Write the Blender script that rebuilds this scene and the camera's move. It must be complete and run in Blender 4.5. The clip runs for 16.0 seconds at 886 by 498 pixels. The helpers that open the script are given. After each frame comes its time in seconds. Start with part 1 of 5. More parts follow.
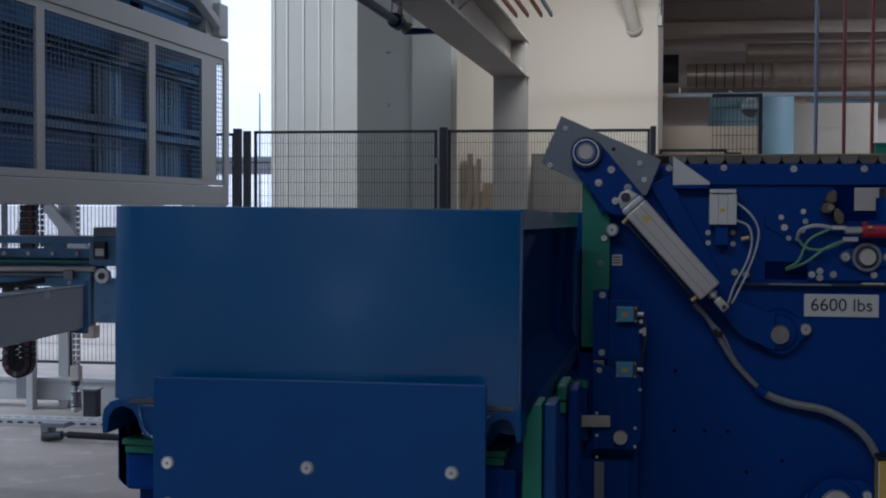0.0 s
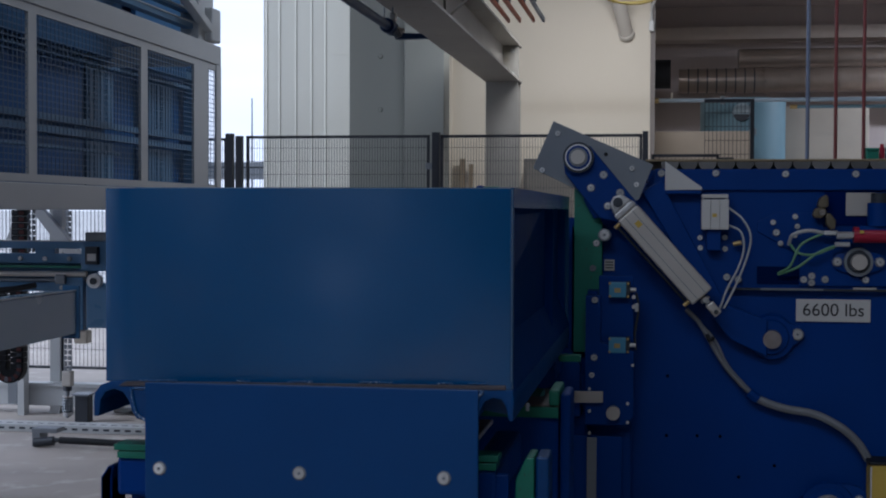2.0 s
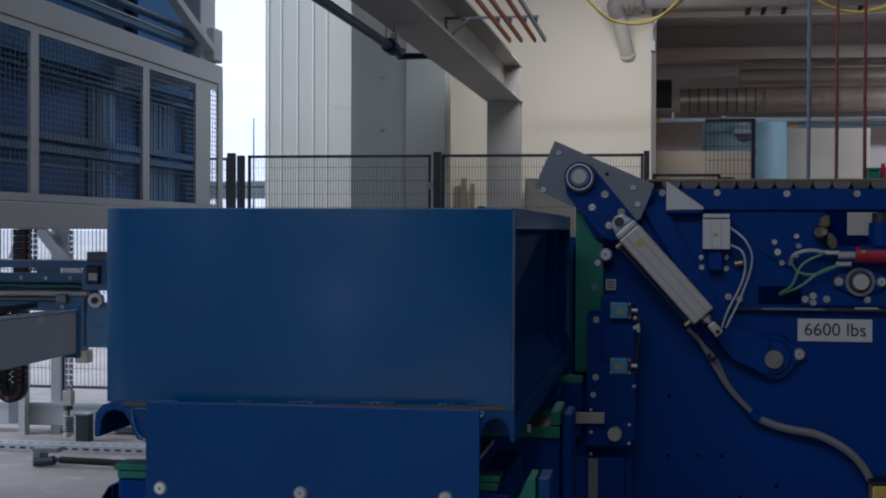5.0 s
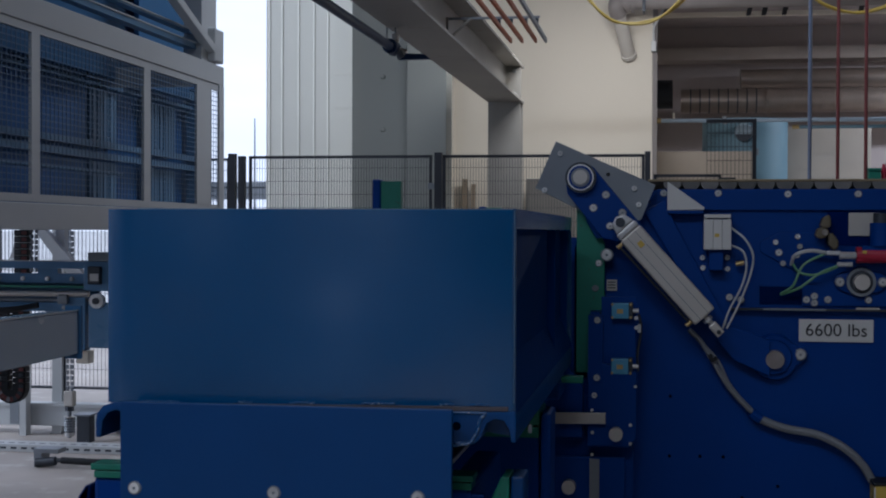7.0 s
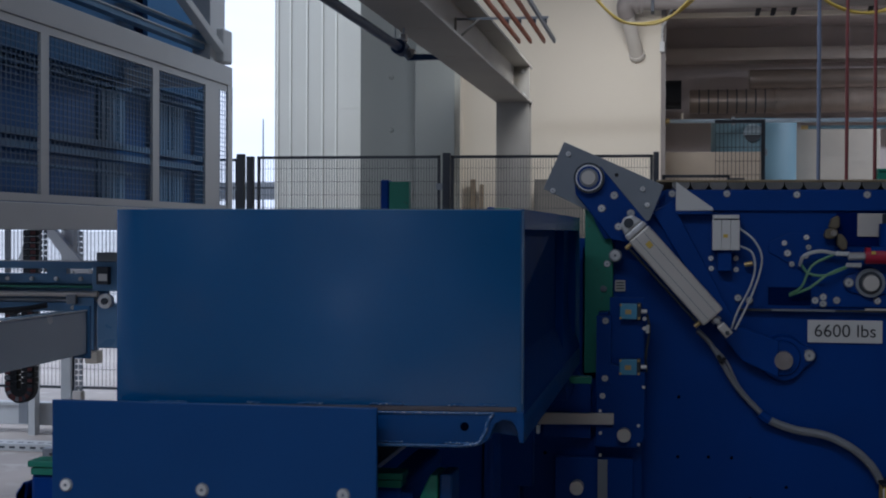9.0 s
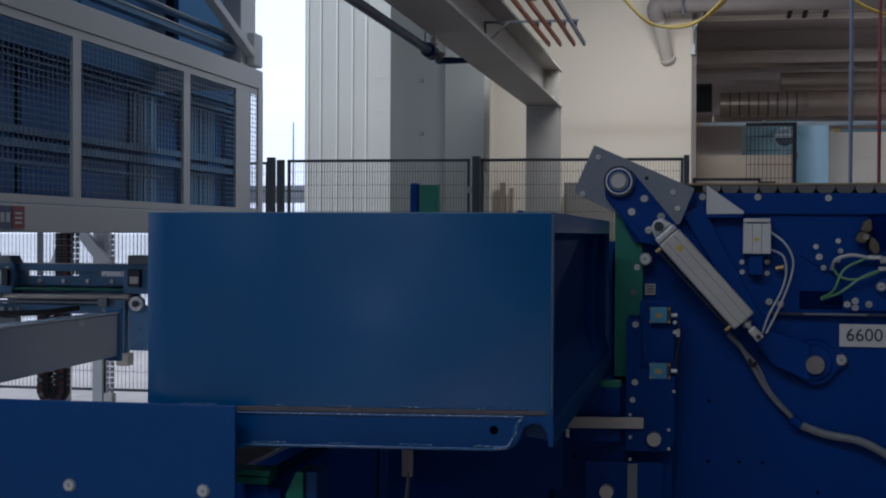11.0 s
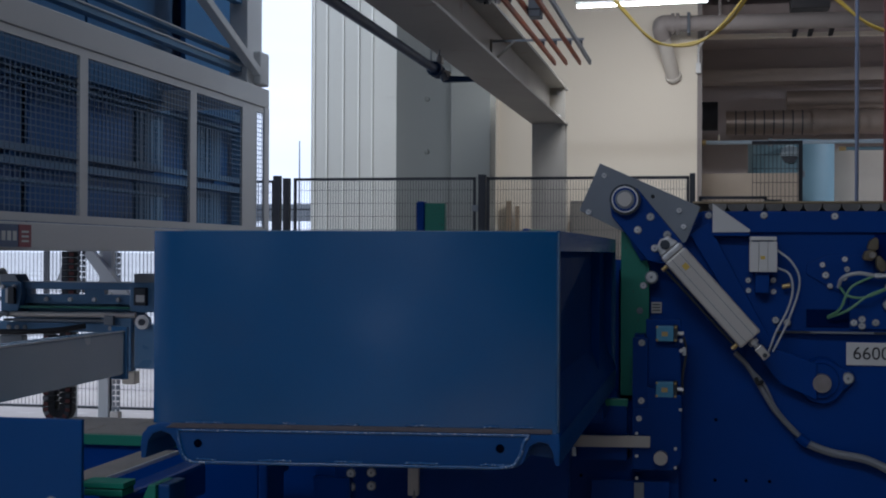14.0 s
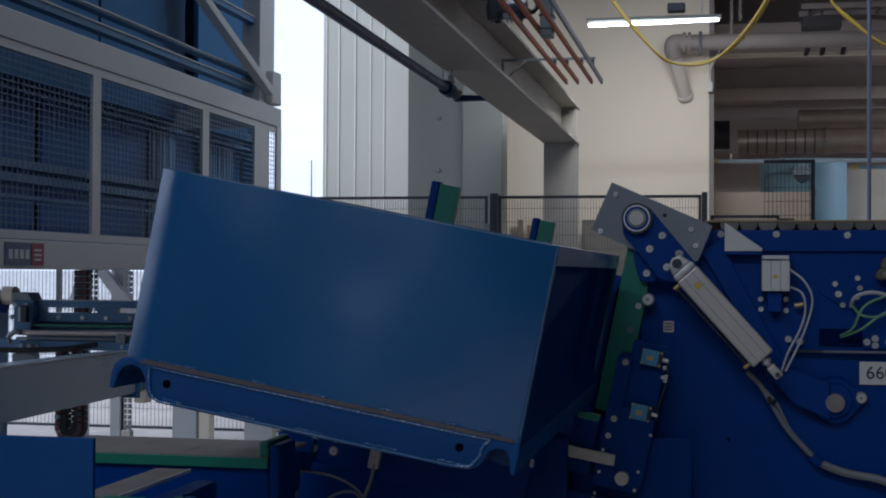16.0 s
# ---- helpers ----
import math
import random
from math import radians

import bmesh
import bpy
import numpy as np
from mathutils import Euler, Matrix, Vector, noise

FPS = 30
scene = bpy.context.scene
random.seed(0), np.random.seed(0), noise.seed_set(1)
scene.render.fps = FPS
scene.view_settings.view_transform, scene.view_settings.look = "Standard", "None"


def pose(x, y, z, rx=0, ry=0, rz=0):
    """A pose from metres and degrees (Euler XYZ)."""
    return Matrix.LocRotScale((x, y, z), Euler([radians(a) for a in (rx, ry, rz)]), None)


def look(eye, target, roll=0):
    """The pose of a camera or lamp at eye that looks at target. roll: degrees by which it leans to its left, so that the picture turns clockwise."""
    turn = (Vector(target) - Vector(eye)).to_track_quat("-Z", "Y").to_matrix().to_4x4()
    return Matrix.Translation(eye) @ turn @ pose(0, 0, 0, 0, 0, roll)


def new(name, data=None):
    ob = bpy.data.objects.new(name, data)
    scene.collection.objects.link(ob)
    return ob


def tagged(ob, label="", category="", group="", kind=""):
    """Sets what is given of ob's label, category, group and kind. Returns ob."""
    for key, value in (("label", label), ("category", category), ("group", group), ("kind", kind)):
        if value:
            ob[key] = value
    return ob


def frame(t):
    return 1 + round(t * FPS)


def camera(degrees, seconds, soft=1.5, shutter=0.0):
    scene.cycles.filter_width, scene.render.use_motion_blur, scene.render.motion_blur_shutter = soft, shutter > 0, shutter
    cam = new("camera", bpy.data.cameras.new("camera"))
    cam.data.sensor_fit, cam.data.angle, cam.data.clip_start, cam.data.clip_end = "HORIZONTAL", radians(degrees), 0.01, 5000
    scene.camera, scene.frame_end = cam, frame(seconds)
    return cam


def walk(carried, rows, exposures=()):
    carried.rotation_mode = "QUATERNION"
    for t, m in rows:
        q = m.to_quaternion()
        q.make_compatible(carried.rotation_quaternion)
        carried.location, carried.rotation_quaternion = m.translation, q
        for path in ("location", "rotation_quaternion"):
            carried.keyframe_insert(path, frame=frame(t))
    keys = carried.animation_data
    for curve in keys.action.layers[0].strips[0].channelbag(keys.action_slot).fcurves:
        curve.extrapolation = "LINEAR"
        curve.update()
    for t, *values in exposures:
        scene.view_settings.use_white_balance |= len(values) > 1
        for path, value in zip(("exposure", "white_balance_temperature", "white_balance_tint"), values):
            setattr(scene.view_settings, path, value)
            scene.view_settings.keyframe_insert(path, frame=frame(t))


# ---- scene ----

# camera on a tripod, panning and tilting only
cam = camera(36.0, 16.0, soft=2.0)
EYE = (0.0, 0.0, 1.5)
TURNS = [(0, 9.4, -1.8, -0.2), (0.5, 9.255, -1.786, -0.186), (1, 9.117, -1.786, -0.188), (1.5, 9.087, -1.769, -0.216),
         (2, 9.081, -1.588, -0.209), (2.5, 9.091, -1.156, -0.23), (3, 9.103, -0.941, -0.224), (3.5, 9.118, -0.862, -0.21),
         (4, 9.119, -0.808, -0.219), (6.5, 9.179, -0.755, -0.228), (7, 9.182, -0.747, -0.211), (7.5, 9.173, -0.738, -0.219),
         (8, 9.255, -0.741, -0.215), (8.5, 9.381, -0.731, -0.236), (9, 9.527, -0.731, -0.251), (11.5, 10.986, -0.467, -0.277),
         (12, 11.055, -0.031, -0.277), (12.5, 11.031, -0.098, -0.283), (13, 11.059, -0.044, -0.269), (13.5, 10.973, 0.012, -0.303),
         (14, 11.021, 0.168, -0.287), (14.5, 11.11, 0.553, -0.294), (15, 11.12, 0.67, -0.294), (15.5, 11.306, 0.774, -0.318),
         (16, 11.512, 0.955, -0.319)]
walk(cam, [(t, pose(*EYE, 90 + p, r, y)) for t, y, p, r in TURNS], exposures=[(0, 0.63, 5080, 11), (16, 0.63, 5080, 11)])

# ---- light ----
world = bpy.data.worlds.new("sky")
scene.world = world
world.use_nodes = True
wn = world.node_tree.nodes
sky = wn.new("ShaderNodeTexSky")
sky.sky_type, sky.sun_disc = "NISHITA", False
sky.sun_elevation, sky.sun_rotation = radians(39), radians(246)
sky.dust_density = 4.0
wn["Background"].inputs[1].default_value = 0.15
wl = world.node_tree.links
clouds, mixer, spread, way = wn.new("ShaderNodeTexNoise"), wn.new("ShaderNodeMix"), wn.new("ShaderNodeMapRange"), wn.new("ShaderNodeTexCoord")
stretch = wn.new("ShaderNodeMapping")
stretch.inputs["Scale"].default_value = (1.5, 1.5, 9.0)
wl.new(way.outputs["Generated"], stretch.inputs["Vector"])
wl.new(stretch.outputs[0], clouds.inputs["Vector"])
clouds.inputs["Scale"].default_value, clouds.inputs["Detail"].default_value = 2.2, 7
spread.inputs[1].default_value, spread.inputs[2].default_value = 0.30, 0.62
spread.inputs[3].default_value, spread.inputs[4].default_value = 0.80, 1.0
wl.new(clouds.outputs[0], spread.inputs[0])
mixer.data_type = "RGBA"
mixer.inputs[7].default_value = (5.12, 4.98, 5.02, 1)
wl.new(spread.outputs[0], mixer.inputs[0])
wl.new(sky.outputs[0], mixer.inputs[6])
wl.new(mixer.outputs[2], wn["Background"].inputs[0])
sun = new("sun", bpy.data.lights.new("sun", "SUN"))
sun.data.energy, sun.data.angle, sun.data.color = 1.5, radians(14), (1.0, 0.95, 0.88)
sun.matrix_world = look((-22, -10, 20), (0, 0, 0))


def area_lamp(x, y, z, sx, sy, watts, colour):
    ob = new("tube_glow", bpy.data.lights.new("tube_glow", "AREA"))
    ob.data.shape, ob.data.size, ob.data.size_y = "RECTANGLE", sx, sy
    ob.data.energy, ob.data.color = watts, colour
    ob.location = (x, y, z)
    return ob


WARM = (1.0, 0.87, 0.70)
area_lamp(-0.53, 11.0, 3.487, 1.02, 0.05, 24, WARM).rotation_euler = (radians(36), 0, 0)
# Unseen lamps, added to brighten the bin, machine, cage and side bay.
FILL_LAMPS = [(-2.6, -1.0, 5.3, 50), (-0.2, -1.6, 5.3, 47), (-0.5, -4.5, 5.3, 30), (-0.6, 7.6, 5.3, 58), (4.4, 14.9, 3.75, 115)]
for lx, ly, lz, watts in FILL_LAMPS:
    area_lamp(lx, ly, lz, 2.4, 0.3, watts, (1.0, 0.95, 0.88))


# ---- materials ----
def mat(name, colour, rough=0.5, metal=0.0, vary=0.12, scale=6.0, bump=0.1, fine=120.0, coat=0.0, spec=0.5, dirt=None, dirt_at=0.62, piece=0.0, dent=0.0):
    m = bpy.data.materials.new(name)
    m.use_nodes = True
    n, l = m.node_tree.nodes, m.node_tree.links
    b = n["Principled BSDF"]
    geo = n.new("ShaderNodeTexCoord")
    big, small = n.new("ShaderNodeTexNoise"), n.new("ShaderNodeTexNoise")
    for tex, s in ((big, scale), (small, fine)):
        tex.inputs["Scale"].default_value, tex.inputs["Detail"].default_value = s, 5
        l.new(geo.outputs["Object"], tex.inputs["Vector"])
    ramp = n.new("ShaderNodeMix")
    ramp.data_type = "RGBA"
    ramp.inputs[6].default_value = [c * (1 - vary) for c in colour] + [1]
    ramp.inputs[7].default_value = [min(1, c * (1 + vary)) for c in colour] + [1]
    l.new(big.outputs[0], ramp.inputs[0])
    out = ramp.outputs[2]
    if dirt:
        step = n.new("ShaderNodeMapRange")
        step.inputs[1].default_value, step.inputs[2].default_value = dirt_at, dirt_at + 0.12
        l.new(small.outputs[0], step.inputs[0])
        mix = n.new("ShaderNodeMix")
        mix.data_type = "RGBA"
        mix.inputs[7].default_value = [*dirt, 1]
        l.new(step.outputs[0], mix.inputs[0])
        l.new(out, mix.inputs[6])
        out = mix.outputs[2]
    if piece:
        info, hue = n.new("ShaderNodeObjectInfo"), n.new("ShaderNodeHueSaturation")
        rng = n.new("ShaderNodeMapRange")
        rng.inputs[3].default_value, rng.inputs[4].default_value = 1 - piece, 1 + piece
        l.new(info.outputs["Random"], rng.inputs[0])
        l.new(rng.outputs[0], hue.inputs["Value"])
        l.new(out, hue.inputs["Color"])
        out = hue.outputs[0]
    l.new(out, b.inputs["Base Color"])
    rr = n.new("ShaderNodeMapRange")
    rr.inputs[3].default_value, rr.inputs[4].default_value = max(0.02, rough - 0.1), min(1, rough + 0.1)
    l.new(big.outputs[0], rr.inputs[0])
    l.new(rr.outputs[0], b.inputs["Roughness"])
    b.inputs["Metallic"].default_value = metal
    b.inputs["Coat Weight"].default_value, b.inputs["Coat Roughness"].default_value = coat, 0.25
    b.inputs["Specular IOR Level"].default_value = spec
    if bump:
        bp = n.new("ShaderNodeBump")
        bp.inputs["Strength"].default_value, bp.inputs["Distance"].default_value = bump, 0.004
        l.new(small.outputs[0], bp.inputs["Height"])
        l.new(bp.outputs[0], b.inputs["Normal"])
        if dent:  # slow waves of rolled sheet
            slow, wave = n.new("ShaderNodeTexNoise"), n.new("ShaderNodeBump")
            slow.inputs["Scale"].default_value, slow.inputs["Detail"].default_value = 2.4, 1
            wave.inputs["Strength"].default_value, wave.inputs["Distance"].default_value = 1.0, dent
            l.new(geo.outputs["Object"], slow.inputs["Vector"])
            l.new(slow.outputs[0], wave.inputs["Height"])
            l.new(wave.outputs[0], bp.inputs["Normal"])
    return m


def glow(name, colour, strength):
    m = bpy.data.materials.new(name)
    m.use_nodes = True
    b = m.node_tree.nodes["Principled BSDF"]
    b.inputs["Base Color"].default_value = (*colour, 1)
    b.inputs["Emission Color"].default_value = (*colour, 1)
    b.inputs["Emission Strength"].default_value = strength
    return m


BLUE = mat("blue_bin_paint", (0.0003, 0.051, 0.160), 0.23, vary=0.20, scale=3.0, bump=0.03, fine=60, spec=0.95, coat=0.5, dent=0.024)
NAVY = mat("navy_machine_paint", (0.0005, 0.031, 0.186), 0.5, vary=0.14, bump=0.05, spec=0.18)
PANEL = mat("navy_panel_paint", (0.0005, 0.037, 0.145), 0.40, vary=0.15, bump=0.05, spec=0.35)
GREEN = mat("green_plastic", (0.016, 0.155, 0.100), 0.5, vary=0.15, dirt=(0.03, 0.09, 0.06))
GREY = mat("grey_machine_paint", (0.42, 0.43, 0.43), 0.5, vary=0.08, scale=3)
SLATE = mat("slate_steel_plate", (0.185, 0.20, 0.22), 0.45, 0.35, vary=0.15)
DARK = mat("dark_steel", (0.035, 0.04, 0.05), 0.5, 0.3)
BLACK = mat("black_rubber", (0.012, 0.013, 0.016), 0.6, spec=0.3)
STEEL = mat("bright_zinc", (0.58, 0.57, 0.56), 0.34, 0.35, vary=0.25, scale=60, piece=0.3)
ALU = mat("brushed_aluminium", (0.47, 0.44, 0.40), 0.42, 0.40, vary=0.08)
WHITE = mat("white_plastic", (0.52, 0.51, 0.49), 0.5, vary=0.05)
CREAM = mat("cream_wall_paint", (0.65, 0.585, 0.475), 0.8, vary=0.05, scale=0.8, bump=0.15, fine=40)
CLAD = mat("white_metal_cladding", (0.655, 0.645, 0.570), 0.5, vary=0.08, scale=0.6)
PIER = mat("grey_pier_paint", (0.280, 0.288, 0.258), 0.7, vary=0.08, scale=1.0)
BEAM = mat("grey_girder_paint", (0.27, 0.255, 0.225), 0.55, vary=0.30, scale=2.2, dirt=(0.20, 0.16, 0.12), dirt_at=0.62, fine=5)
CONC = mat("worn_concrete", (0.36, 0.32, 0.285), 0.72, vary=0.35, scale=1.1, bump=0.3, fine=5, dirt=(0.45, 0.42, 0.385), dirt_at=0.56)
SNOW = mat("snowy_ground", (0.40, 0.395, 0.385), 0.9, vary=0.35, scale=0.12, bump=0.4, fine=1.2, dirt=(0.16, 0.15, 0.14), dirt_at=0.52)
SOFFIT = mat("brown_soffit", (0.35, 0.30, 0.285), 0.8, vary=0.15, scale=1.0)
COPPER = mat("copper_bar", (0.29, 0.070, 0.018), 0.5, 0.25, vary=0.45, scale=2)
YELLOW = mat("yellow_cable", (0.50, 0.35, 0.05), 0.5)
RED = mat("red_pipe_paint", (0.135, 0.026, 0.024), 0.5)
PALEBLUE = mat("pale_blue_paint", (0.125, 0.215, 0.27), 0.5, vary=0.12, scale=2)
CARD = mat("brown_card", (0.40, 0.34, 0.27), 0.85, vary=0.1)
DUCT = mat("galvanised_duct", (0.28, 0.225, 0.185), 0.32, 0.55, vary=0.2)
RUST = mat("rusted_weld", (0.058, 0.049, 0.055), 0.7, vary=0.5, scale=40)
WORN = mat("scuffed_blue_weld", (0.008, 0.06, 0.18), 0.35, vary=0.2, scale=50, bump=0.3, fine=260, dirt=(0.40, 0.42, 0.45), dirt_at=0.56)
OLIVE = mat("dirty_chain_slat", (0.125, 0.120, 0.112), 0.6, 0.15, vary=0.3, scale=20, piece=0.3)
INK = mat("black_ink", (0.015, 0.015, 0.018), 0.6, bump=0)
SENSOR = mat("teal_sensor_body", (0.08, 0.25, 0.40), 0.45)
BRASS = mat("dull_brass", (0.45, 0.33, 0.14), 0.4, 0.7)
DUSTY = mat("dusty_steel_top", (0.22, 0.20, 0.18), 0.7, 0.2, vary=0.35, scale=8, dirt=(0.12, 0.10, 0.09), dirt_at=0.6)
GREENTUBE = mat("green_tube", (0.13, 0.27, 0.14), 0.45)
TUBE = mat("white_tube", (0.42, 0.43, 0.43), 0.4)
HOSE = mat("grey_hose", (0.165, 0.170, 0.182), 0.55)
REDPL = mat("red_plastic", (0.32, 0.010, 0.035), 0.4)
TOWER = mat("blue_grey_sheet", (0.038, 0.108, 0.225), 0.6, vary=0.2, scale=2, spec=0.25)
PRESS = mat("dusty_blue_paint", (0.014, 0.078, 0.235), 0.6, vary=0.2, scale=2)
TUBELIGHT = glow("lit_tube", (1.0, 0.94, 0.84), 5.0)
WOOD = mat("raw_timber", (0.28, 0.22, 0.15), 0.7, vary=0.2)


# ---- building helpers ----
BASES = {}


def thing(name, base, label, category, group="", kind=""):
    ob = new(name)
    ob.location = base
    BASES[ob] = Vector(base)
    return tagged(ob, label, category, group, kind)


def root_base(ob):
    total = Vector((0, 0, 0))
    while ob:
        total += BASES.get(ob, Vector((0, 0, 0)))
        ob = ob.parent
    return total


def part(name, bm, material, parent=None, label="", smooth=False, kind="", category=""):
    """Links a bmesh, built in world metres, as one mesh under parent."""
    if parent:
        bmesh.ops.translate(bm, verts=bm.verts, vec=-root_base(parent))
    me = bpy.data.meshes.new(name)
    bm.normal_update()
    bm.to_mesh(me)
    bm.free()
    me.materials.append(material)
    # second slot: darker colour for bolt sockets, in place of their shade
    if material is STEEL:
        me.materials.append(SLATE)
    if smooth:
        me.shade_smooth()
        me.set_sharp_from_angle(angle=radians(35))
    ob = new(name, me)
    ob.parent = parent
    return tagged(ob, label, category, "", kind)


def B(*boxes, bevel=0.0):
    """A bmesh of boxes (x0, x1, y0, y1, z0, z1)."""
    bm = bmesh.new()
    for x0, x1, y0, y1, z0, z1 in boxes:
        m = Matrix.Translation(((x0 + x1) / 2, (y0 + y1) / 2, (z0 + z1) / 2)) @ Matrix.Diagonal((abs(x1 - x0), abs(y1 - y0), abs(z1 - z0), 1))
        bmesh.ops.create_cube(bm, size=1, matrix=m)
    if bevel:
        bmesh.ops.bevel(bm, geom=bm.edges, offset=bevel, segments=2, affect="EDGES", profile=0.5)
    return bm


def C(*rods, n=14, bm=None):
    """A bmesh of round rods (p0, p1, radius[, end radius])."""
    bm = bm or bmesh.new()
    for p0, p1, r, *r2 in rods:
        p0, p1 = Vector(p0), Vector(p1)
        d = p1 - p0
        m = Matrix.Translation((p0 + p1) / 2) @ d.to_track_quat("Z", "Y").to_matrix().to_4x4()
        bmesh.ops.create_cone(bm, cap_ends=True, segments=n, radius1=r, radius2=r2[0] if r2 else r, depth=d.length, matrix=m)
    return bm


def P(outline, y0, y1, bevel=0.0, axis="y"):
    """A plate: an outline of (x, z), thick from y0 to y1 (axis y), or of (y, z) from x0 to x1 (axis x)."""
    bm = bmesh.new()
    put = (lambda a, b, c: (a, c, b)) if axis == "y" else (lambda a, b, c: (c, a, b)) if axis == "x" else (lambda a, b, c: (a, b, c))
    v0 = [bm.verts.new(put(a, b, y0)) for a, b in outline]
    v1 = [bm.verts.new(put(a, b, y1)) for a, b in outline]
    bm.faces.new(v0)
    bm.faces.new(v1[::-1])
    for i in range(len(v0)):
        j = (i + 1) % len(v0)
        bm.faces.new((v0[j], v0[i], v1[i], v1[j]))
    bmesh.ops.recalc_face_normals(bm, faces=bm.faces)
    if bevel:
        bmesh.ops.bevel(bm, geom=bm.edges, offset=bevel, segments=2, affect="EDGES", profile=0.5)
    return bm


def smooth_path(points, steps=8):
    pts = [Vector(p) for p in points]
    pts = [2 * pts[0] - pts[1]] + pts + [2 * pts[-1] - pts[-2]]
    out = []
    for i in range(1, len(pts) - 2):
        a, b, c, d = pts[i - 1:i + 3]
        for k in range(steps):
            t = k / steps
            out.append(0.5 * (2 * b + (c - a) * t + (2 * a - 5 * b + 4 * c - d) * t * t + (3 * b - a - 3 * c + d) * t ** 3))
    return out + [pts[-2]]


def H(points, r, n=8, steps=8):
    """A bmesh of a hose along a smooth line through points."""
    path = smooth_path(points, steps)
    bm = bmesh.new()
    rings = []
    for i, p in enumerate(path):
        d = (path[min(i + 1, len(path) - 1)] - path[max(i - 1, 0)]).normalized()
        q = d.to_track_quat("Z", "Y").to_matrix()
        rings.append([bm.verts.new(p + q @ Vector((r * math.cos(a * math.tau / n), r * math.sin(a * math.tau / n), 0))) for a in range(n)])
    for a, b in zip(rings, rings[1:]):
        for k in range(n):
            bm.faces.new((a[k], a[(k + 1) % n], b[(k + 1) % n], b[k]))
    bm.faces.new(rings[0][::-1])
    bm.faces.new(rings[-1])
    return bm


def bolt_mesh(x, y, z, r, h=0.008):
    """A cap screw that faces the -y side: washer, head, socket."""
    bm = C(((x, y, z), (x, y - 0.25 * h, z), r * 1.25), ((x, y - 0.25 * h, z), (x, y - h, z), r, r * 0.9), n=14)
    top = [f for f in bm.faces if f.calc_center_median().y < y - 0.95 * h and len(f.verts) > 4]
    bmesh.ops.inset_region(bm, faces=top, thickness=r * 0.60)
    bmesh.ops.inset_region(bm, faces=top, thickness=r * 0.04)
    bmesh.ops.translate(bm, verts=list({v for f in top for v in f.verts}), vec=(0, 0.5 * h, 0))
    # socket faces take the darker slot, so their shade is painted
    for f in bm.faces:
        if f.calc_center_median().y > y - 0.6 * h and abs(f.calc_center_median().x - x) + abs(f.calc_center_median().z - z) < r * 0.62:
            f.material_index = 1
    return bm


def bolts(parent, y, places, r=0.0105, name="bolt"):
    for x, z in places:
        part(name, bolt_mesh(x, y, z, r), STEEL, parent, smooth=True)


def setting(name, bm, material, label, category="wall", smooth=False):
    return tagged(part(name, bm, material, smooth=smooth), label, category, kind="structure")


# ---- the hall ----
# South and west walls are unseen; darkened and opened to shape the bin's reflections.
DIMWALL = mat("unseen_wall_darkened", (0.085, 0.120, 0.130), 0.85, vary=0.15, scale=0.8)
setting("floor", B((-9, 7.3, -7.3, 20, -0.02, 0.0)), CONC, "worn grey concrete hall floor with pale stains", "floor")
setting("ground", B((-900, 900, -900, 1500, -0.3, -0.025)), SNOW, "pale snow-dusted open ground outside the hall", "ground")
setting("ceiling", B((-9, 7, -7, 12.0, 5.6, 5.8), (-2.68, 7, 12.0, 20, 5.6, 5.8)), SOFFIT, "dim brown hall ceiling", "ceiling")
setting("wall_south", B((-9, -3.75, -7.3, -7, 0, 5.6), (-1.4, 7, -7.3, -7, 0, 5.6), (-3.75, -1.4, -7.3, -7, 5.3, 5.6), (-3.75, -1.4, -7.3, -7, 0, 2.35)), DIMWALL, "unseen dark hall wall, its window opening added to light the bin")
setting("wall_east", B((7, 7.3, -7, 20, 0, 5.6)), CREAM, "plain cream painted hall wall")
setting("wall_west", B((-9.3, -9, -7, -5.0, 0, 5.6), (-9.3, -9, -5.0, 11.6, 4.8, 5.6), (-9.3, -9, -5.0, -0.4, 0, 2.2)), DIMWALL, "unseen dark hall wall, its opening and sill added to shape reflections")
setting("wall_pier", B((-2.68, -2.172, 11.6, 12.6, 0, 5.6)), PIER, "grey painted pier beside the open hall door")
for rz in (2.378, 2.837):
    setting("trim_rivet", C(((-2.405, 11.6, rz), (-2.405, 11.585, rz), 0.022, 0.014), n=14), PIER, "painted rivet head on the pier", "rivet", smooth=True)
setting("wall_door_header", B((-9, -2.684, 11.6, 12.0, 4.8, 5.6)), PIER, "grey painted header over the open hall door")
setting("wall_north", B((-2.168, -0.11, 13.0, 13.2, 0, 5.6), (-0.31, -0.11, 13.2, 17.0, 0, 5.6)), CREAM, "cream painted hall wall with faint stains")
setting("wall_far", B((-0.11, 7, 17.0, 17.2, 0, 5.6)), SOFFIT, "dim brown wall at the back of the side bay")
setting("baseboard_strip", B((-2.03, -1.99, 12.97, 13.0, 0, 4.6)), CREAM, "cream conduit strip running up the wall", "trim")


# ---- moving things: the bin on the tilting frame ----
AXIS = Vector((-0.257, 0, 1.670))

crate = thing("steel_bin", (-0.69, 3.4, 1.07), "dark blue painted steel bin with welded base channel", "bin")
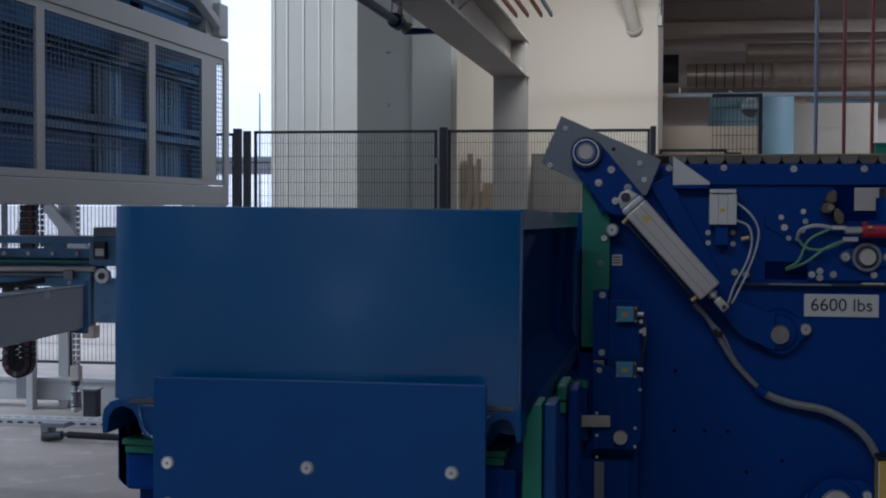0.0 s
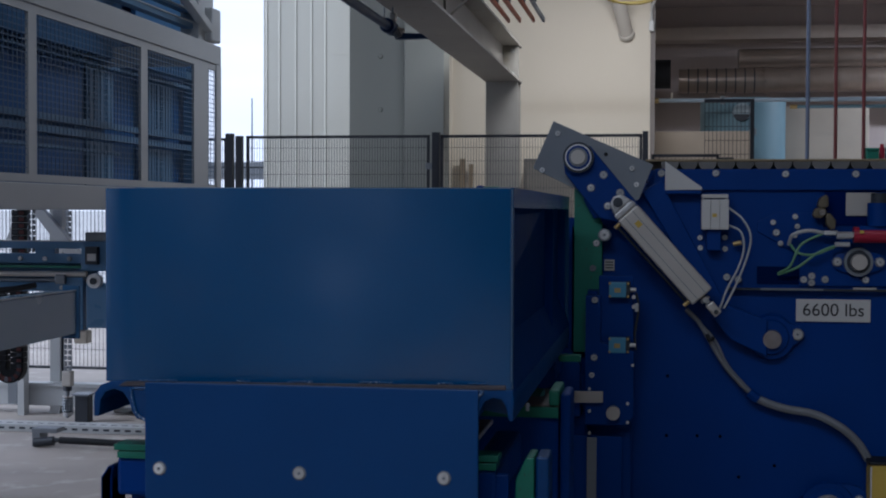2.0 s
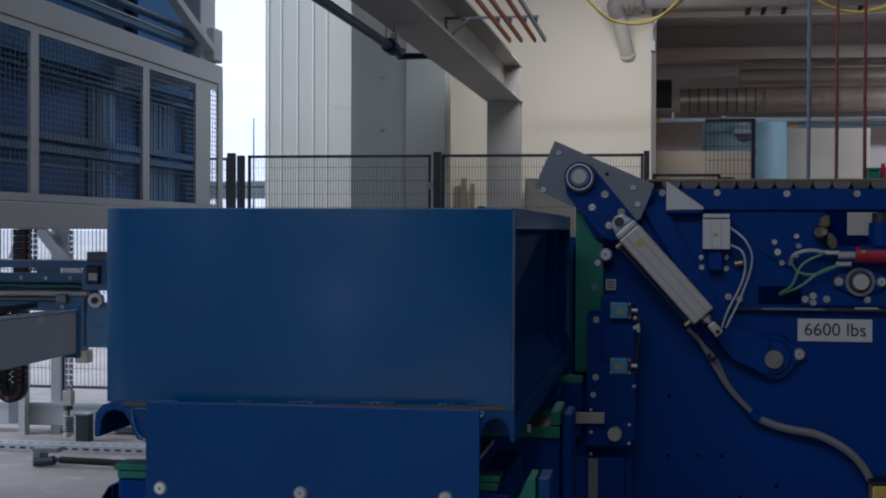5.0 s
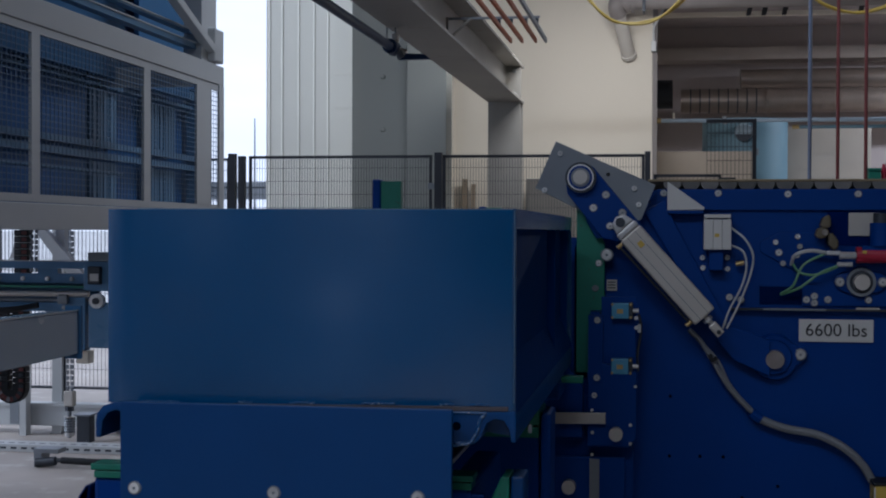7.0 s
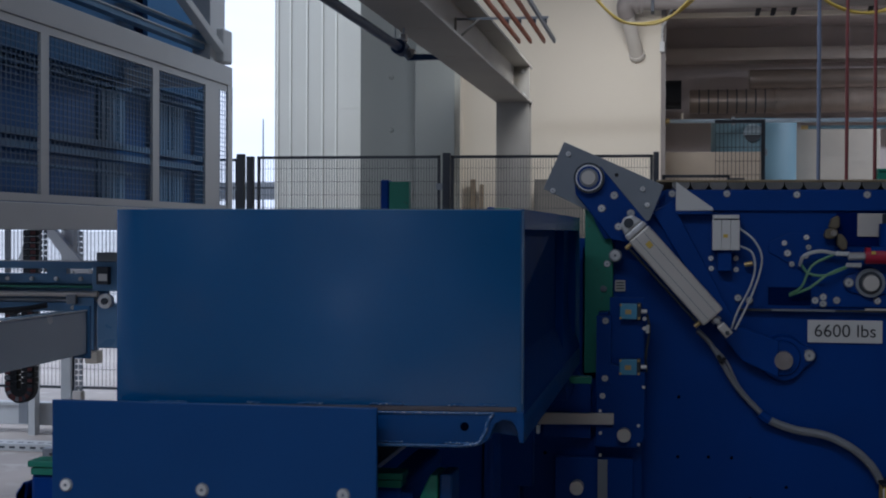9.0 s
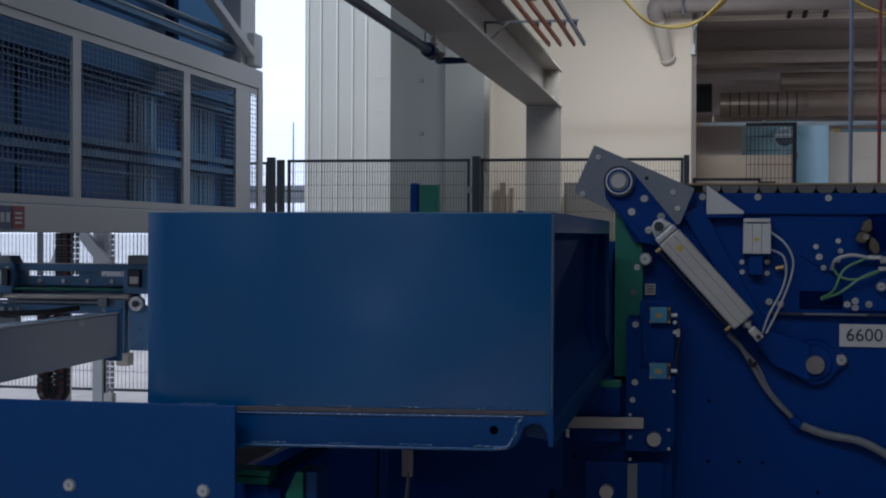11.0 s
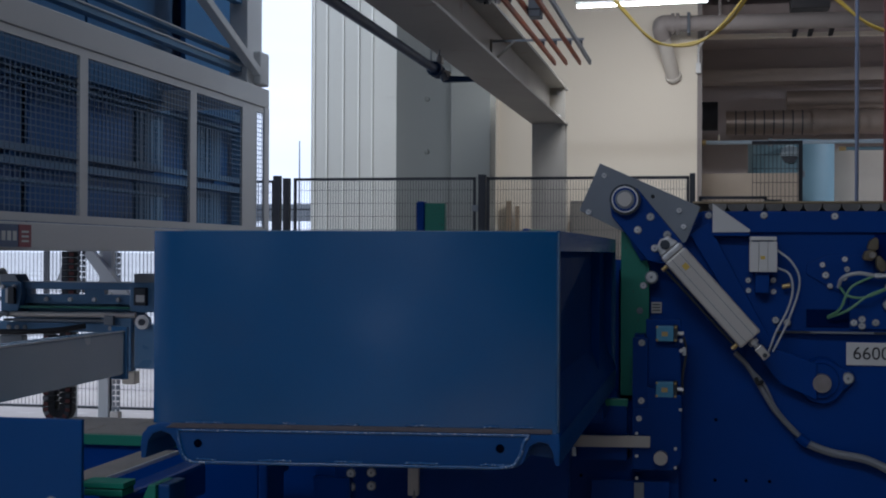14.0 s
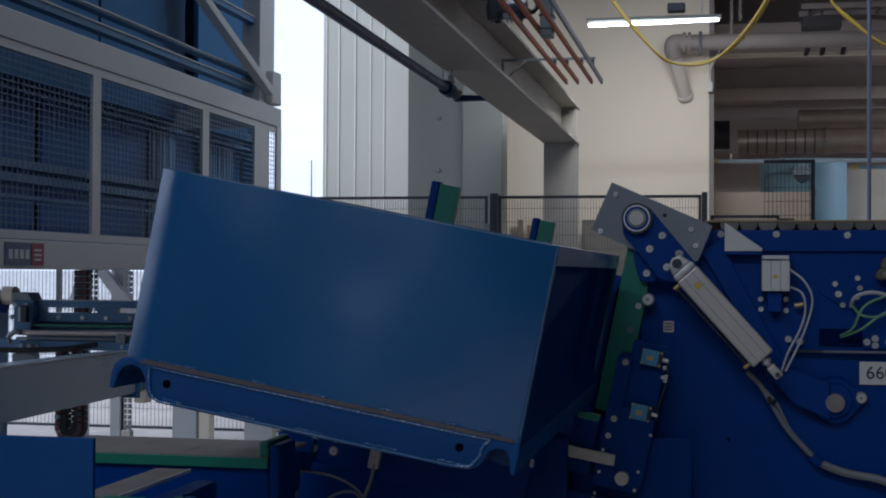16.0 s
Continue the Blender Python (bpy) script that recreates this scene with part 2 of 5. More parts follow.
# front plate with a folded left edge and rounded corners
def front_plate():
    bend = [radians(24.8 - 24.8 * k / 9) for k in range(10)]
    prof = [(-1.045 - 0.150 * math.sin(a), 2.600 + 0.150 * (1 - math.cos(a))) for a in bend] + [(-0.70, 2.600), (-0.287, 2.600), (-0.282, 2.602), (-0.279, 2.606)]
    bm = bmesh.new()
    rows = []
    for z in (1.152, 1.3, 1.45, 1.542):
        rows.append([bm.verts.new((x, y, z)) for x, y in prof] + [bm.verts.new((x + (0.006 if i == 0 else 0), y + 0.008, z)) for i, (x, y) in reversed(list(enumerate(prof)))])
    for a, b in zip(rows, rows[1:]):
        for k in range(len(a)):
            j = (k + 1) % len(a)
            bm.faces.new((a[k], a[j], b[j], b[k]))
    bm.faces.new(rows[0][::-1])
    bm.faces.new(rows[-1])
    bmesh.ops.recalc_face_normals(bm, faces=bm.faces)
    return bm
part("front_plate", front_plate(), BLUE, crate, smooth=True)
# Darker, duller copy of the bin paint, with the inside's shade put in.
INNER = mat("shaded_bin_inside", (0.0004, 0.028, 0.150), 0.65, vary=0.2, spec=0.06)
part("left_plate", B((-1.108, -1.100, 2.620, 4.2, 1.152, 1.542)), BLUE, crate)
part("back_plate", B((-1.100, -0.279, 4.192, 4.2, 1.152, 1.542)), BLUE, crate)
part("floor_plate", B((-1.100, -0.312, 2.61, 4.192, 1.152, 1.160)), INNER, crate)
part("top_rim", B((-0.330, -0.279, 2.61, 4.19, 1.534, 1.544), (-0.287, -0.279, 2.61, 4.19, 1.505, 1.534)), BLUE, crate, "folded steel rim with worn edge")
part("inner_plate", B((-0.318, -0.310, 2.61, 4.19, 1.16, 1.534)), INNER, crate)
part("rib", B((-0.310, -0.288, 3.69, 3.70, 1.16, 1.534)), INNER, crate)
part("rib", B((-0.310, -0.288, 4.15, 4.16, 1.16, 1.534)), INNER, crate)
# Sloped filler, added so the ledge beneath it stays dark.
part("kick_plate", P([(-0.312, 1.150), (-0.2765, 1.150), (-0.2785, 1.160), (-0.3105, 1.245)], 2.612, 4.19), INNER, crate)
HOLE = mat("dark_hole", (0.001, 0.002, 0.008), 0.9, bump=0, spec=0.0)
EDGE = mat("rubbed_blue_edge", (0.075, 0.140, 0.215), 0.4, vary=0.4, scale=30, bump=0.1)
part("rubbed_edge", H([(-1.04 + 0.0755 * k, 2.6005, 1.5425) for k in range(11)], 0.0011, 6, 2), EDGE, crate, "rubbed top edge", smooth=True)
part("rubbed_edge", H([(-0.2815, 2.6025, 1.170 + 0.037 * k) for k in range(11)], 0.0009, 6, 2), EDGE, crate, "rubbed corner edge", smooth=True)
# base channel: folded S profile along the front, hooks at both ends
def base_channel():
    out = [(-1.129, 1.112), (-1.126, 1.130), (-1.113, 1.146), (-1.09, 1.154), (-1.05, 1.155), (-0.279, 1.155), (-0.276, 1.136), (-0.277, 1.095), (-0.286, 1.095), (-0.290, 1.120),
           (-0.300, 1.136), (-0.318, 1.139), (-0.334, 1.130), (-0.341, 1.112), (-0.348, 1.097), (-0.362, 1.088), (-0.39, 1.085), (-1.02, 1.0745), (-1.038, 1.079),
           (-1.047, 1.093), (-1.053, 1.113), (-1.066, 1.132), (-1.086, 1.138), (-1.102, 1.132), (-1.113, 1.116), (-1.117, 1.082), (-1.128, 1.082)]
    return P(out, 2.598, 4.19, 0.002)
part("base_channel", base_channel(), PANEL, crate, "folded base channel with curled ends", smooth=True)
for hx, hz in ((-1.006, 1.115), (-0.392, 1.124)):
    part("drain_hole", C(((hx, 2.600, hz), (hx, 2.5965, hz), 0.0085)), HOLE, crate, smooth=True)
def weld(x0, x1, z0, z1, y, r):
    rnd = random.Random(int(x0 * 1000))
    n = 9
    return H([(x0 + (x1 - x0) * k / n, y + rnd.uniform(-1, 1) * r * 0.25, z0 + (z1 - z0) * k / n + rnd.uniform(-1, 1) * r * 0.35) for k in range(n + 1)], r * 0.8, 7)
part("fold_edge", C(((-1.045, 2.598, 1.1405), (-0.335, 2.598, 1.1505), 0.0035), n=10), BLUE, crate, smooth=True)
# Thin flecked line: the fold's wear and its edge highlight, both in colour.
part("bright_fold_line", H([(-1.040 + 0.0705 * k, 2.5950, 1.1415 + 0.001 * k) for k in range(11)], 0.0011, 6, 4), WORN, crate, "worn fold edge with its highlight painted bright", smooth=True)
part("edge_bead", H([(-0.336, 2.598, 1.1505), (-0.346, 2.597, 1.137), (-0.352, 2.597, 1.114), (-0.366, 2.597, 1.093), (-0.392, 2.597, 1.088)], 0.0036, 8), WORN, crate, smooth=True)
part("edge_bead", H([(-1.050, 2.597, 1.141), (-1.045, 2.597, 1.120), (-1.037, 2.597, 1.092), (-1.02, 2.597, 1.078), (-0.99, 2.597, 1.0775)], 0.0030, 8), WORN, crate, smooth=True)
part("bottom_edge", C(((-1.02, 2.598, 1.0770), (-0.39, 2.598, 1.0865), 0.0035), n=10), BLUE, crate, smooth=True)
part("seam", P([(-1.075, 1.1445), (-0.292, 1.1550), (-0.292, 1.1635), (-1.06, 1.1545)], 2.5955, 2.602, 0.001), RUST, crate, "brownish bare seam along the welded joint")
part("hook_liner", P([(-0.343, 1.108), (-0.334, 1.129), (-0.318, 1.138), (-0.300, 1.135), (-0.290, 1.120), (-0.287, 1.100)], 2.645, 2.652), PANEL, crate)
for wx, wx1 in ((-1.032, -0.953), (-0.829, -0.802), (-0.724, -0.674), (-0.58, -0.514), (-0.426, -0.395), (-0.365, -0.329)):
    part("weld_bead", weld(wx, wx1, 1.1615 + (wx + 0.707) * 0.0125, 1.1615 + (wx1 + 0.707) * 0.0125, 2.597, 0.0026), WORN, crate, smooth=True)
for wx, wx1 in ((-1.008, -0.968), (-0.879, -0.81), (-0.722, -0.666), (-0.58, -0.514), (-0.43, -0.375)):
    part("weld_bead", weld(wx, wx1, 1.0835 + (wx + 1.008) * 0.0145, 1.0835 + (wx1 + 1.008) * 0.0145, 2.597, 0.0026), WORN, crate, smooth=True)

# shuttle carriage that carries the bin in and slides away
shuttle = thing("shuttle_carriage", (-0.69, 3.0, 0.0), "navy shuttle carriage with bolted front panel and green wear pads", "carriage")
part("front_panel", B((-0.999, -0.338, 2.545, 2.557, 0.50, 1.162), bevel=0.0015), PANEL, shuttle)
for bx in (-0.969, -0.686, -0.403):
    part("panel_bolt", bolt_mesh(bx, 2.545, 0.993, 0.0112, 0.005), STEEL, shuttle, smooth=True)
    part("panel_bolt", bolt_mesh(bx, 2.545, 0.912, 0.0112, 0.005), STEEL, shuttle, smooth=True)
for side, x0, x1 in ((0, -1.129, -1.046), (1, -0.385, -0.318)):
    part("slide_pad", B((x0 - 0.03 * side, x1, 2.70, 2.765, 0.997, 1.010), (x0 + 0.006 - 0.03 * side, x1 - 0.004, 2.703, 2.765, 0.980, 0.995), bevel=0.002), GREEN, shuttle)
    part("pad_carrier", B((x0 + 0.002, x1 - 0.004, 2.71, 3.20, 0.90, 0.982), bevel=0.01), NAVY, shuttle)
    part("leg", B((x0 + 0.02, x1 - 0.03, 2.75, 2.80, 0.0, 0.90)), NAVY, shuttle)
    part("leg", B((x0 + 0.02, x1 - 0.03, 3.38, 3.43, 0.0, 0.90)), NAVY, shuttle)
part("frame", B((-1.02, -0.345, 2.60, 2.66, 0.30, 0.86), (-1.02, -0.345, 3.6, 3.66, 0.30, 0.80), (-1.0, -0.37, 2.66, 3.6, 0.5, 0.6)), NAVY, shuttle)
part("side_lip", P([(-0.33, 0.89), (-0.298, 0.89), (-0.298, 0.97), (-0.33, 0.97)], 2.715, 2.735, 0.003), NAVY, shuttle)
left_guide = new("guide_post")
left_guide.parent = shuttle
left_guide.location = (-0.46, -0.28, 0.78)
BASES[left_guide] = Vector((-0.46, -0.28, 0.78))
part("post", P([(-1.133, 0.905), (-1.048, 0.905), (-1.048, 0.80), (-1.030, 0.80), (-1.030, 0.925), (-1.122, 0.925), (-1.122, 1.040), (-1.118, 1.066), (-1.130, 1.066), (-1.1475, 1.040), (-1.1475, 0.920)], 2.722, 2.80, 0.004), NAVY, left_guide)
part("pad_top", B((-0.485, -0.393, 2.77, 3.20, 1.000, 1.006)), DUSTY, shuttle, "dusty steel top strip")
part("pad_edge", B((-0.3925, -0.3885, 2.775, 3.19, 1.000, 1.0085)), STEEL, shuttle, "bare steel edge strip")
for d0, d1 in ((-1.0, -0.74), (-0.737, -0.50), (-0.497, -0.246)):
    part("deck_plate", B((d0, d1, 3.362, 3.53, 1.010, 1.020), bevel=0.0015), DUSTY, shuttle, "dusty steel deck plate")
part("wear_strip", B((-1.02, -0.246, 3.35, 3.3615, 0.991, 1.0175), bevel=0.001), GREEN, shuttle)
part("end_block", B((-0.270, -0.244, 3.352, 3.53, 1.0205, 1.060), bevel=0.006), GREEN, shuttle)
part("end_stop", B((-0.241, -0.216, 3.35, 3.50, 0.60, 1.052), bevel=0.008), NAVY, shuttle)
part("cross_beam", B((-1.02, -0.246, 3.365, 3.465, 0.70, 1.0095), bevel=0.004), NAVY, shuttle)
guide = new("guide_post")
left_guide.parent = shuttle
left_guide.location = (-0.46, -0.28, 0.78)
BASES[left_guide] = Vector((-0.46, -0.28, 0.78))
part("post", P([(-1.133, 0.905), (-1.048, 0.905), (-1.048, 0.80), (-1.030, 0.80), (-1.030, 0.925), (-1.122, 0.925), (-1.122, 1.040), (-1.118, 1.066), (-1.130, 1.066), (-1.1475, 1.040), (-1.1475, 0.920)], 2.722, 2.80, 0.004), NAVY, left_guide)
for d0, d1 in ((-1.0, -0.74), (-0.737, -0.52), (-0.517, -0.305)):
    part("deck_plate", B((d0, d1, 3.48, 3.88, 0.985, 0.995), bevel=0.0015), DUSTY, shuttle, "dusty steel deck plate")
part("wear_strip", B((-1.02, -0.335, 3.465, 3.477, 0.962, 0.990), bevel=0.001), GREEN, shuttle)
part("end_block", B((-0.338, -0.312, 3.452, 3.75, 0.965, 1.012), bevel=0.003), GREEN, shuttle)
part("end_stop", B((-0.308, -0.235, 3.47, 3.60, 0.90, 1.004), bevel=0.006), NAVY, shuttle)
part("cross_beam", B((-1.02, -0.30, 3.48, 3.58, 0.70, 0.983), bevel=0.004), NAVY, shuttle)
guide = new("guide_post")
guide.parent = shuttle
guide.location = (0.44, -0.28, 0.78)
BASES[guide] = Vector((0.44, -0.28, 0.78))
part("pad", P([(-0.290, 0.68), (-0.246, 0.68), (-0.246, 1.107), (-0.262, 1.107), (-0.283, 1.06)], 2.70, 2.80, 0.003), GREEN, guide)
part("post", B((-0.243, -0.217, 2.705, 2.80, 0.68, 1.108), bevel=0.004), PANEL, guide)

# tilting frame of the tipper
tilt = thing("tilting_frame", (-0.2, 4.3, 0.75), "navy tilting frame with green pads and sensors", "machine frame")
def up(z):
    """A height on the frame once it is raised."""
    return 0.1423 + 0.9636 * z
def lifted(pts):
    return [(x, up(z)) for x, z in pts]
part("upright", P([(-0.287, 0.80), (-0.10, 0.80), (-0.10, 1.24), (-0.19, 1.30), (-0.19, 1.45), (-0.287, 1.45)], 4.386, 4.397), NAVY, tilt)
part("sensor_plate", B((-0.195, -0.088, 4.263, 4.285, up(0.93), up(1.20)), bevel=0.002), NAVY, tilt)
part("spacer", B((-0.230, -0.20, 4.27, 4.386, up(0.80), up(1.15))), NAVY, tilt)
part("lower_plate", P(lifted([(-0.235, 0.72), (-0.11, 0.72), (-0.085, 0.75), (-0.085, 0.96), (-0.235, 1.0)]), 4.235, 4.27, 0.003), NAVY, tilt)
part("lever", P(lifted([(-0.412, 0.790), (-0.179, 0.795), (-0.179, 0.830), (-0.412, 0.827)]), 4.215, 4.231, 0.001), ALU, tilt, "bare flat steel bar")
part("pin", C(((-0.147, 4.235, up(0.763)), (-0.147, 4.205, up(0.763)), 0.021), n=24), ALU, tilt, smooth=True)
part("support_arm", P([(-0.40, 0.86), (-0.25, 0.86), (-0.25, 1.02), (-0.30, 1.084), (-0.40, 1.084)], 4.245, 4.30, 0.003), NAVY, tilt)
part("under_frame", P([(-1.10, 0.76), (-0.40, 0.76), (-0.40, 1.013), (-1.02, 1.013), (-1.10, 0.93)], 3.95, 3.98, 0.003), NAVY, tilt)
part("under_bracket", B((-1.160, -1.048, 3.92, 3.949, 0.735, 0.83), (-1.16, -1.10, 3.949, 4.0, 0.735, 1.0)), NAVY, tilt)
part("grey_bar", B((-1.106, -1.068, 3.922, 3.938, 0.55, 0.734), bevel=0.002), SLATE, tilt)
part("white_bracket", B((-0.873, -0.842, 3.925, 3.948, 0.785, 0.87), bevel=0.002), ALU, tilt)
part("cable", H([(-0.853, 3.93, 0.80), (-0.856, 3.928, 0.74), (-0.868, 3.92, 0.68), (-0.90, 3.92, 0.60)], 0.0058), HOSE, tilt, smooth=True)
part("cable", H([(-1.08, 3.918, 0.730), (-1.0, 3.918, 0.738), (-0.946, 3.918, 0.734), (-0.90, 3.915, 0.722), (-0.866, 3.91, 0.700), (-0.85, 3.91, 0.64)], 0.0042), HOSE, tilt, smooth=True)
part("cable", H([(-1.0, 3.92, 0.62), (-0.965, 3.92, 0.672), (-0.925, 3.915, 0.700), (-0.885, 3.915, 0.702), (-0.858, 3.915, 0.66), (-0.85, 3.915, 0.60)], 0.0042), HOSE, tilt, smooth=True)
for ux, uz in ((-1.052, 0.840), (-0.989, 0.845), (-1.052, 0.800), (-0.989, 0.805)):
    part("bolt", bolt_mesh(ux, 3.95, uz, 0.012), STEEL, tilt, smooth=True)
part("bin_fork", B((-1.0, -0.30, 3.92, 4.16, 1.015, 1.066), bevel=0.004), NAVY, tilt)
part("fork_edge", P([(-0.274, 1.092), (-0.267, 1.092), (-0.267, 1.108), (-0.274, 1.108)], 2.75, 2.757), SLATE, tilt)
part("green_block", B((-0.311, -0.237, 4.02, 4.06, 1.054, 1.074), bevel=0.002), GREEN, tilt)
for sz in (1.156, 0.978):
    s = part("position_sensor", B((-0.163, -0.110, 4.232, 4.262, up(sz) - 0.024, up(sz) + 0.024), bevel=0.003), SENSOR, tilt, "teal sensor body with brass label")
    part("sensor_label", B((-0.146, -0.127, 4.230, 4.2325, up(sz) - 0.008, up(sz) + 0.006)), BRASS, s)
    part("bracket", B((-0.110, -0.098, 4.235, 4.265, up(sz) - 0.026, up(sz) + 0.026), bevel=0.002), DARK, s)
    part("plug", C(((-0.098, 4.25, up(sz)), (-0.080, 4.25, up(sz)), 0.007)), STEEL, s, smooth=True)
    for ex in (-0.160, -0.104):
        for ez in (-0.020, 0.020):
            part("screw", C(((ex, 4.236, up(sz) + ez), (ex, 4.229, up(sz) + ez), 0.004), n=8), BRASS, s)
part("cable", H([(-0.080, 4.25, 1.247), (-0.072, 4.25, 1.20), (-0.083, 4.25, 1.12), (-0.080, 4.25, 1.07)], 0.004), DARK, tilt, smooth=True)
part("cable_clip", B((-0.083, -0.072, 4.235, 4.25, 1.19, 1.215), bevel=0.002), TUBE, tilt)
for cx, cz in ((-0.221, 0.948), (-0.220, 0.879), (-0.220, 0.811), (-0.103, 0.905), (-0.103, 0.847)):
    part("screw", C(((cx, 4.236, cz), (cx, 4.228, cz), 0.005), n=10), STEEL, tilt)
part("pin", C(((-0.291, 4.26, 0.710), (-0.291, 4.205, 0.710), 0.021), n=24), ALU, tilt, smooth=True)
part("drop_plate", B((-0.36, -0.12, 4.245, 4.262, 0.60, 0.80), bevel=0.002), NAVY, tilt)
part("steel_strip", B((-0.228, -0.198, 4.235, 4.244, 0.60, 0.796), bevel=0.001), SLATE, tilt)
for sz in (1.235, 1.205):
    part("cable_plug", C(((-0.087, 4.24, sz), (-0.087, 4.228, sz), 0.006), n=10), WHITE, tilt, smooth=True)
part("cable_plug", B((-0.093, -0.084, 4.23, 4.245, 1.02, 1.028)), WHITE, tilt)
clamp = new("clamp_pad")
clamp.parent = tilt
clamp.location = (-0.66, 0.16, 0.90)
BASES[clamp] = Vector((-0.66, 0.16, 0.90))
part("green_pad", B((-0.933, -0.866, 4.44, 4.48, 1.45, 1.665), bevel=0.002), GREEN, clamp)
part("post", B((-0.963, -0.935, 4.44, 4.50, 1.40, 1.672), bevel=0.006), NAVY, clamp)
side_clamp = new("clamp_pad")
side_clamp.parent = tilt
side_clamp.location = (-0.36, 0.16, 0.70)
BASES[side_clamp] = Vector((-0.36, 0.16, 0.70))
part("green_pad", B((-0.581, -0.532, 4.44, 4.48, 1.40, 1.610), bevel=0.002), GREEN, side_clamp)
part("post", B((-0.606, -0.583, 4.44, 4.50, 1.30, 1.614), bevel=0.006), NAVY, side_clamp)
part("back_beam", B((-0.97, -0.30, 4.50, 4.56, 1.2, 1.40)), NAVY, tilt)

# plate that swings with the frame but stays down while it lifts
swing_plate = new("swing_plate")
swing_plate.parent = tilt
swing_plate.location = (-0.02, 0.06, 0.55)
BASES[swing_plate] = Vector((-0.02, 0.06, 0.55))
part("green_strip", P([(-0.279, 1.580), (-0.245, 1.580), (-0.190, 1.462), (-0.190, 1.236), (-0.238, 1.236), (-0.238, 1.051), (-0.279, 1.051)], 4.362, 4.384, 0.002), GREEN, swing_plate)
part("edge_plate", B((-0.234, -0.188, 4.232, 4.27, 1.028, 1.242), bevel=0.002), NAVY, swing_plate)
part("edge_web", B((-0.230, -0.194, 4.27, 4.386, 1.03, 1.235)), NAVY, swing_plate)
part("steel_tab", B((-0.232, -0.200, 4.238, 4.250, 0.90, 1.024), bevel=0.002), SLATE, swing_plate)
part("backing_plate", P([(-0.325, 1.03), (-0.19, 1.03), (-0.19, 1.46), (-0.235, 1.57), (-0.278, 1.57), (-0.278, 1.482), (-0.325, 1.482)], 4.386, 4.397), NAVY, swing_plate)
part("hanger_arm", P([(-0.262, 1.585), (-0.225, 1.60), (-0.160, 1.525), (-0.172, 1.485), (-0.215, 1.478), (-0.245, 1.530)], 4.336, 4.360, 0.003), NAVY, swing_plate)
for bx, by, bz, br in ((-0.206, 4.232, 1.227, 0.009), (-0.207, 4.232, 1.049, 0.009), (-0.214, 4.238, 0.994, 0.009), (-0.208, 4.362, 1.400, 0.0095), (-0.219, 4.362, 1.320, 0.0085), (-0.202, 4.336, 1.507, 0.0105), (-0.182, 4.336, 1.427, 0.0165)):
    part("bolt", bolt_mesh(bx, by, bz, br), SLATE if bz == 1.320 else STEEL, swing_plate, smooth=True)
part("boss", C(((-0.182, 4.40, 1.427), (-0.182, 4.336, 1.427), 0.019), n=20), NAVY, swing_plate, smooth=True)

# fixed base below the bin
base = thing("tipper_base", (-0.6, 3.8, 0.0), "navy welded base of the tipper under the bin", "machine base")
part("body", B((-0.86, -0.1, 4.32, 5.2, 0.0, 0.93)), NAVY, base)
part("back_panel", B((-0.42, -0.13, 4.60, 4.63, 0.93, 1.36)), NAVY, base)
part("mid_plate", B((-0.458, -0.088, 4.302, 4.315, 0.0, 0.985), bevel=0.002), NAVY, base)
for hx, hz in ((-0.391, 0.802), (-0.288, 0.786)):
    part("plug_hole", C(((hx, 4.303, hz), (hx, 4.2995, hz), 0.0055), n=12), HOLE, base)
part("low_plate", P([(-1.41, 0.0), (-0.46, 0.0), (-0.46, 0.99), (-1.20, 0.99), (-1.41, 0.90)], 4.18, 4.21, 0.003), NAVY, base)


# ---- the conveyor machine ----
machine = thing("conveyor_machine", (1.4, 5.2, 0.0), "navy steel side plate conveyor machine with slat chain", "machine")
part("side_plate", P([(-0.25, 0.0), (3.2, 0.0), (3.2, 1.637), (-0.02, 1.637), (-0.06, 1.56), (-0.25, 1.50)], 4.40, 4.43, 0.002), NAVY, machine)
part("far_plate", B((-0.1, 3.2, 6.0, 6.03, 0.0, 1.637)), NAVY, machine)
part("end_plate", B((-0.1, -0.07, 4.43, 6.0, 0.0, 1.45)), NAVY, machine)
part("ledge", B((0.207, 3.2, 4.37, 4.40, 1.256, 1.262)), DARK, machine)
part("upper_band", B((-0.02, 3.2, 4.385, 4.40, 1.57, 1.634), bevel=0.002), NAVY, machine)
part("chain_bed", B((-0.05, 3.2, 4.45, 5.98, 1.60, 1.636)), NAVY, machine)
bolts(machine, 4.385, [(0.0, 1.623), (0.17, 1.623), (0.384, 1.620), (0.596, 1.620), (0.81, 1.620)], 0.0095)
bolts(machine, 4.392, [(0.348, 1.469), (0.415, 1.487), (0.422, 1.456), (0.371, 1.403), (0.414, 1.428)], 0.0075)
bolts(machine, 4.392, [(0.358, 1.437), (0.443, 1.290), (0.508, 1.291), (0.242, 1.288), (0.207, 1.295), (0.467, 1.301), (0.467, 1.280), (0.63, 1.291)], 0.0095)
bolts(machine, 4.40, [(0.123, 1.419), (0.124, 1.387), (0.200, 1.420), (0.201, 1.384)], 0.0075)
for i in range(53):
    sx = -0.0006 + i * 0.0583
    part("chain_slat", P([(sx + dx, z) for dx, z in ((0.0, 1.660), (0.002, 1.647), (0.009, 1.638), (0.020, 1.634), (0.036, 1.634), (0.047, 1.638), (0.0545, 1.647), (0.0565, 1.660))], 4.405, 5.95), OLIVE, machine, smooth=True)
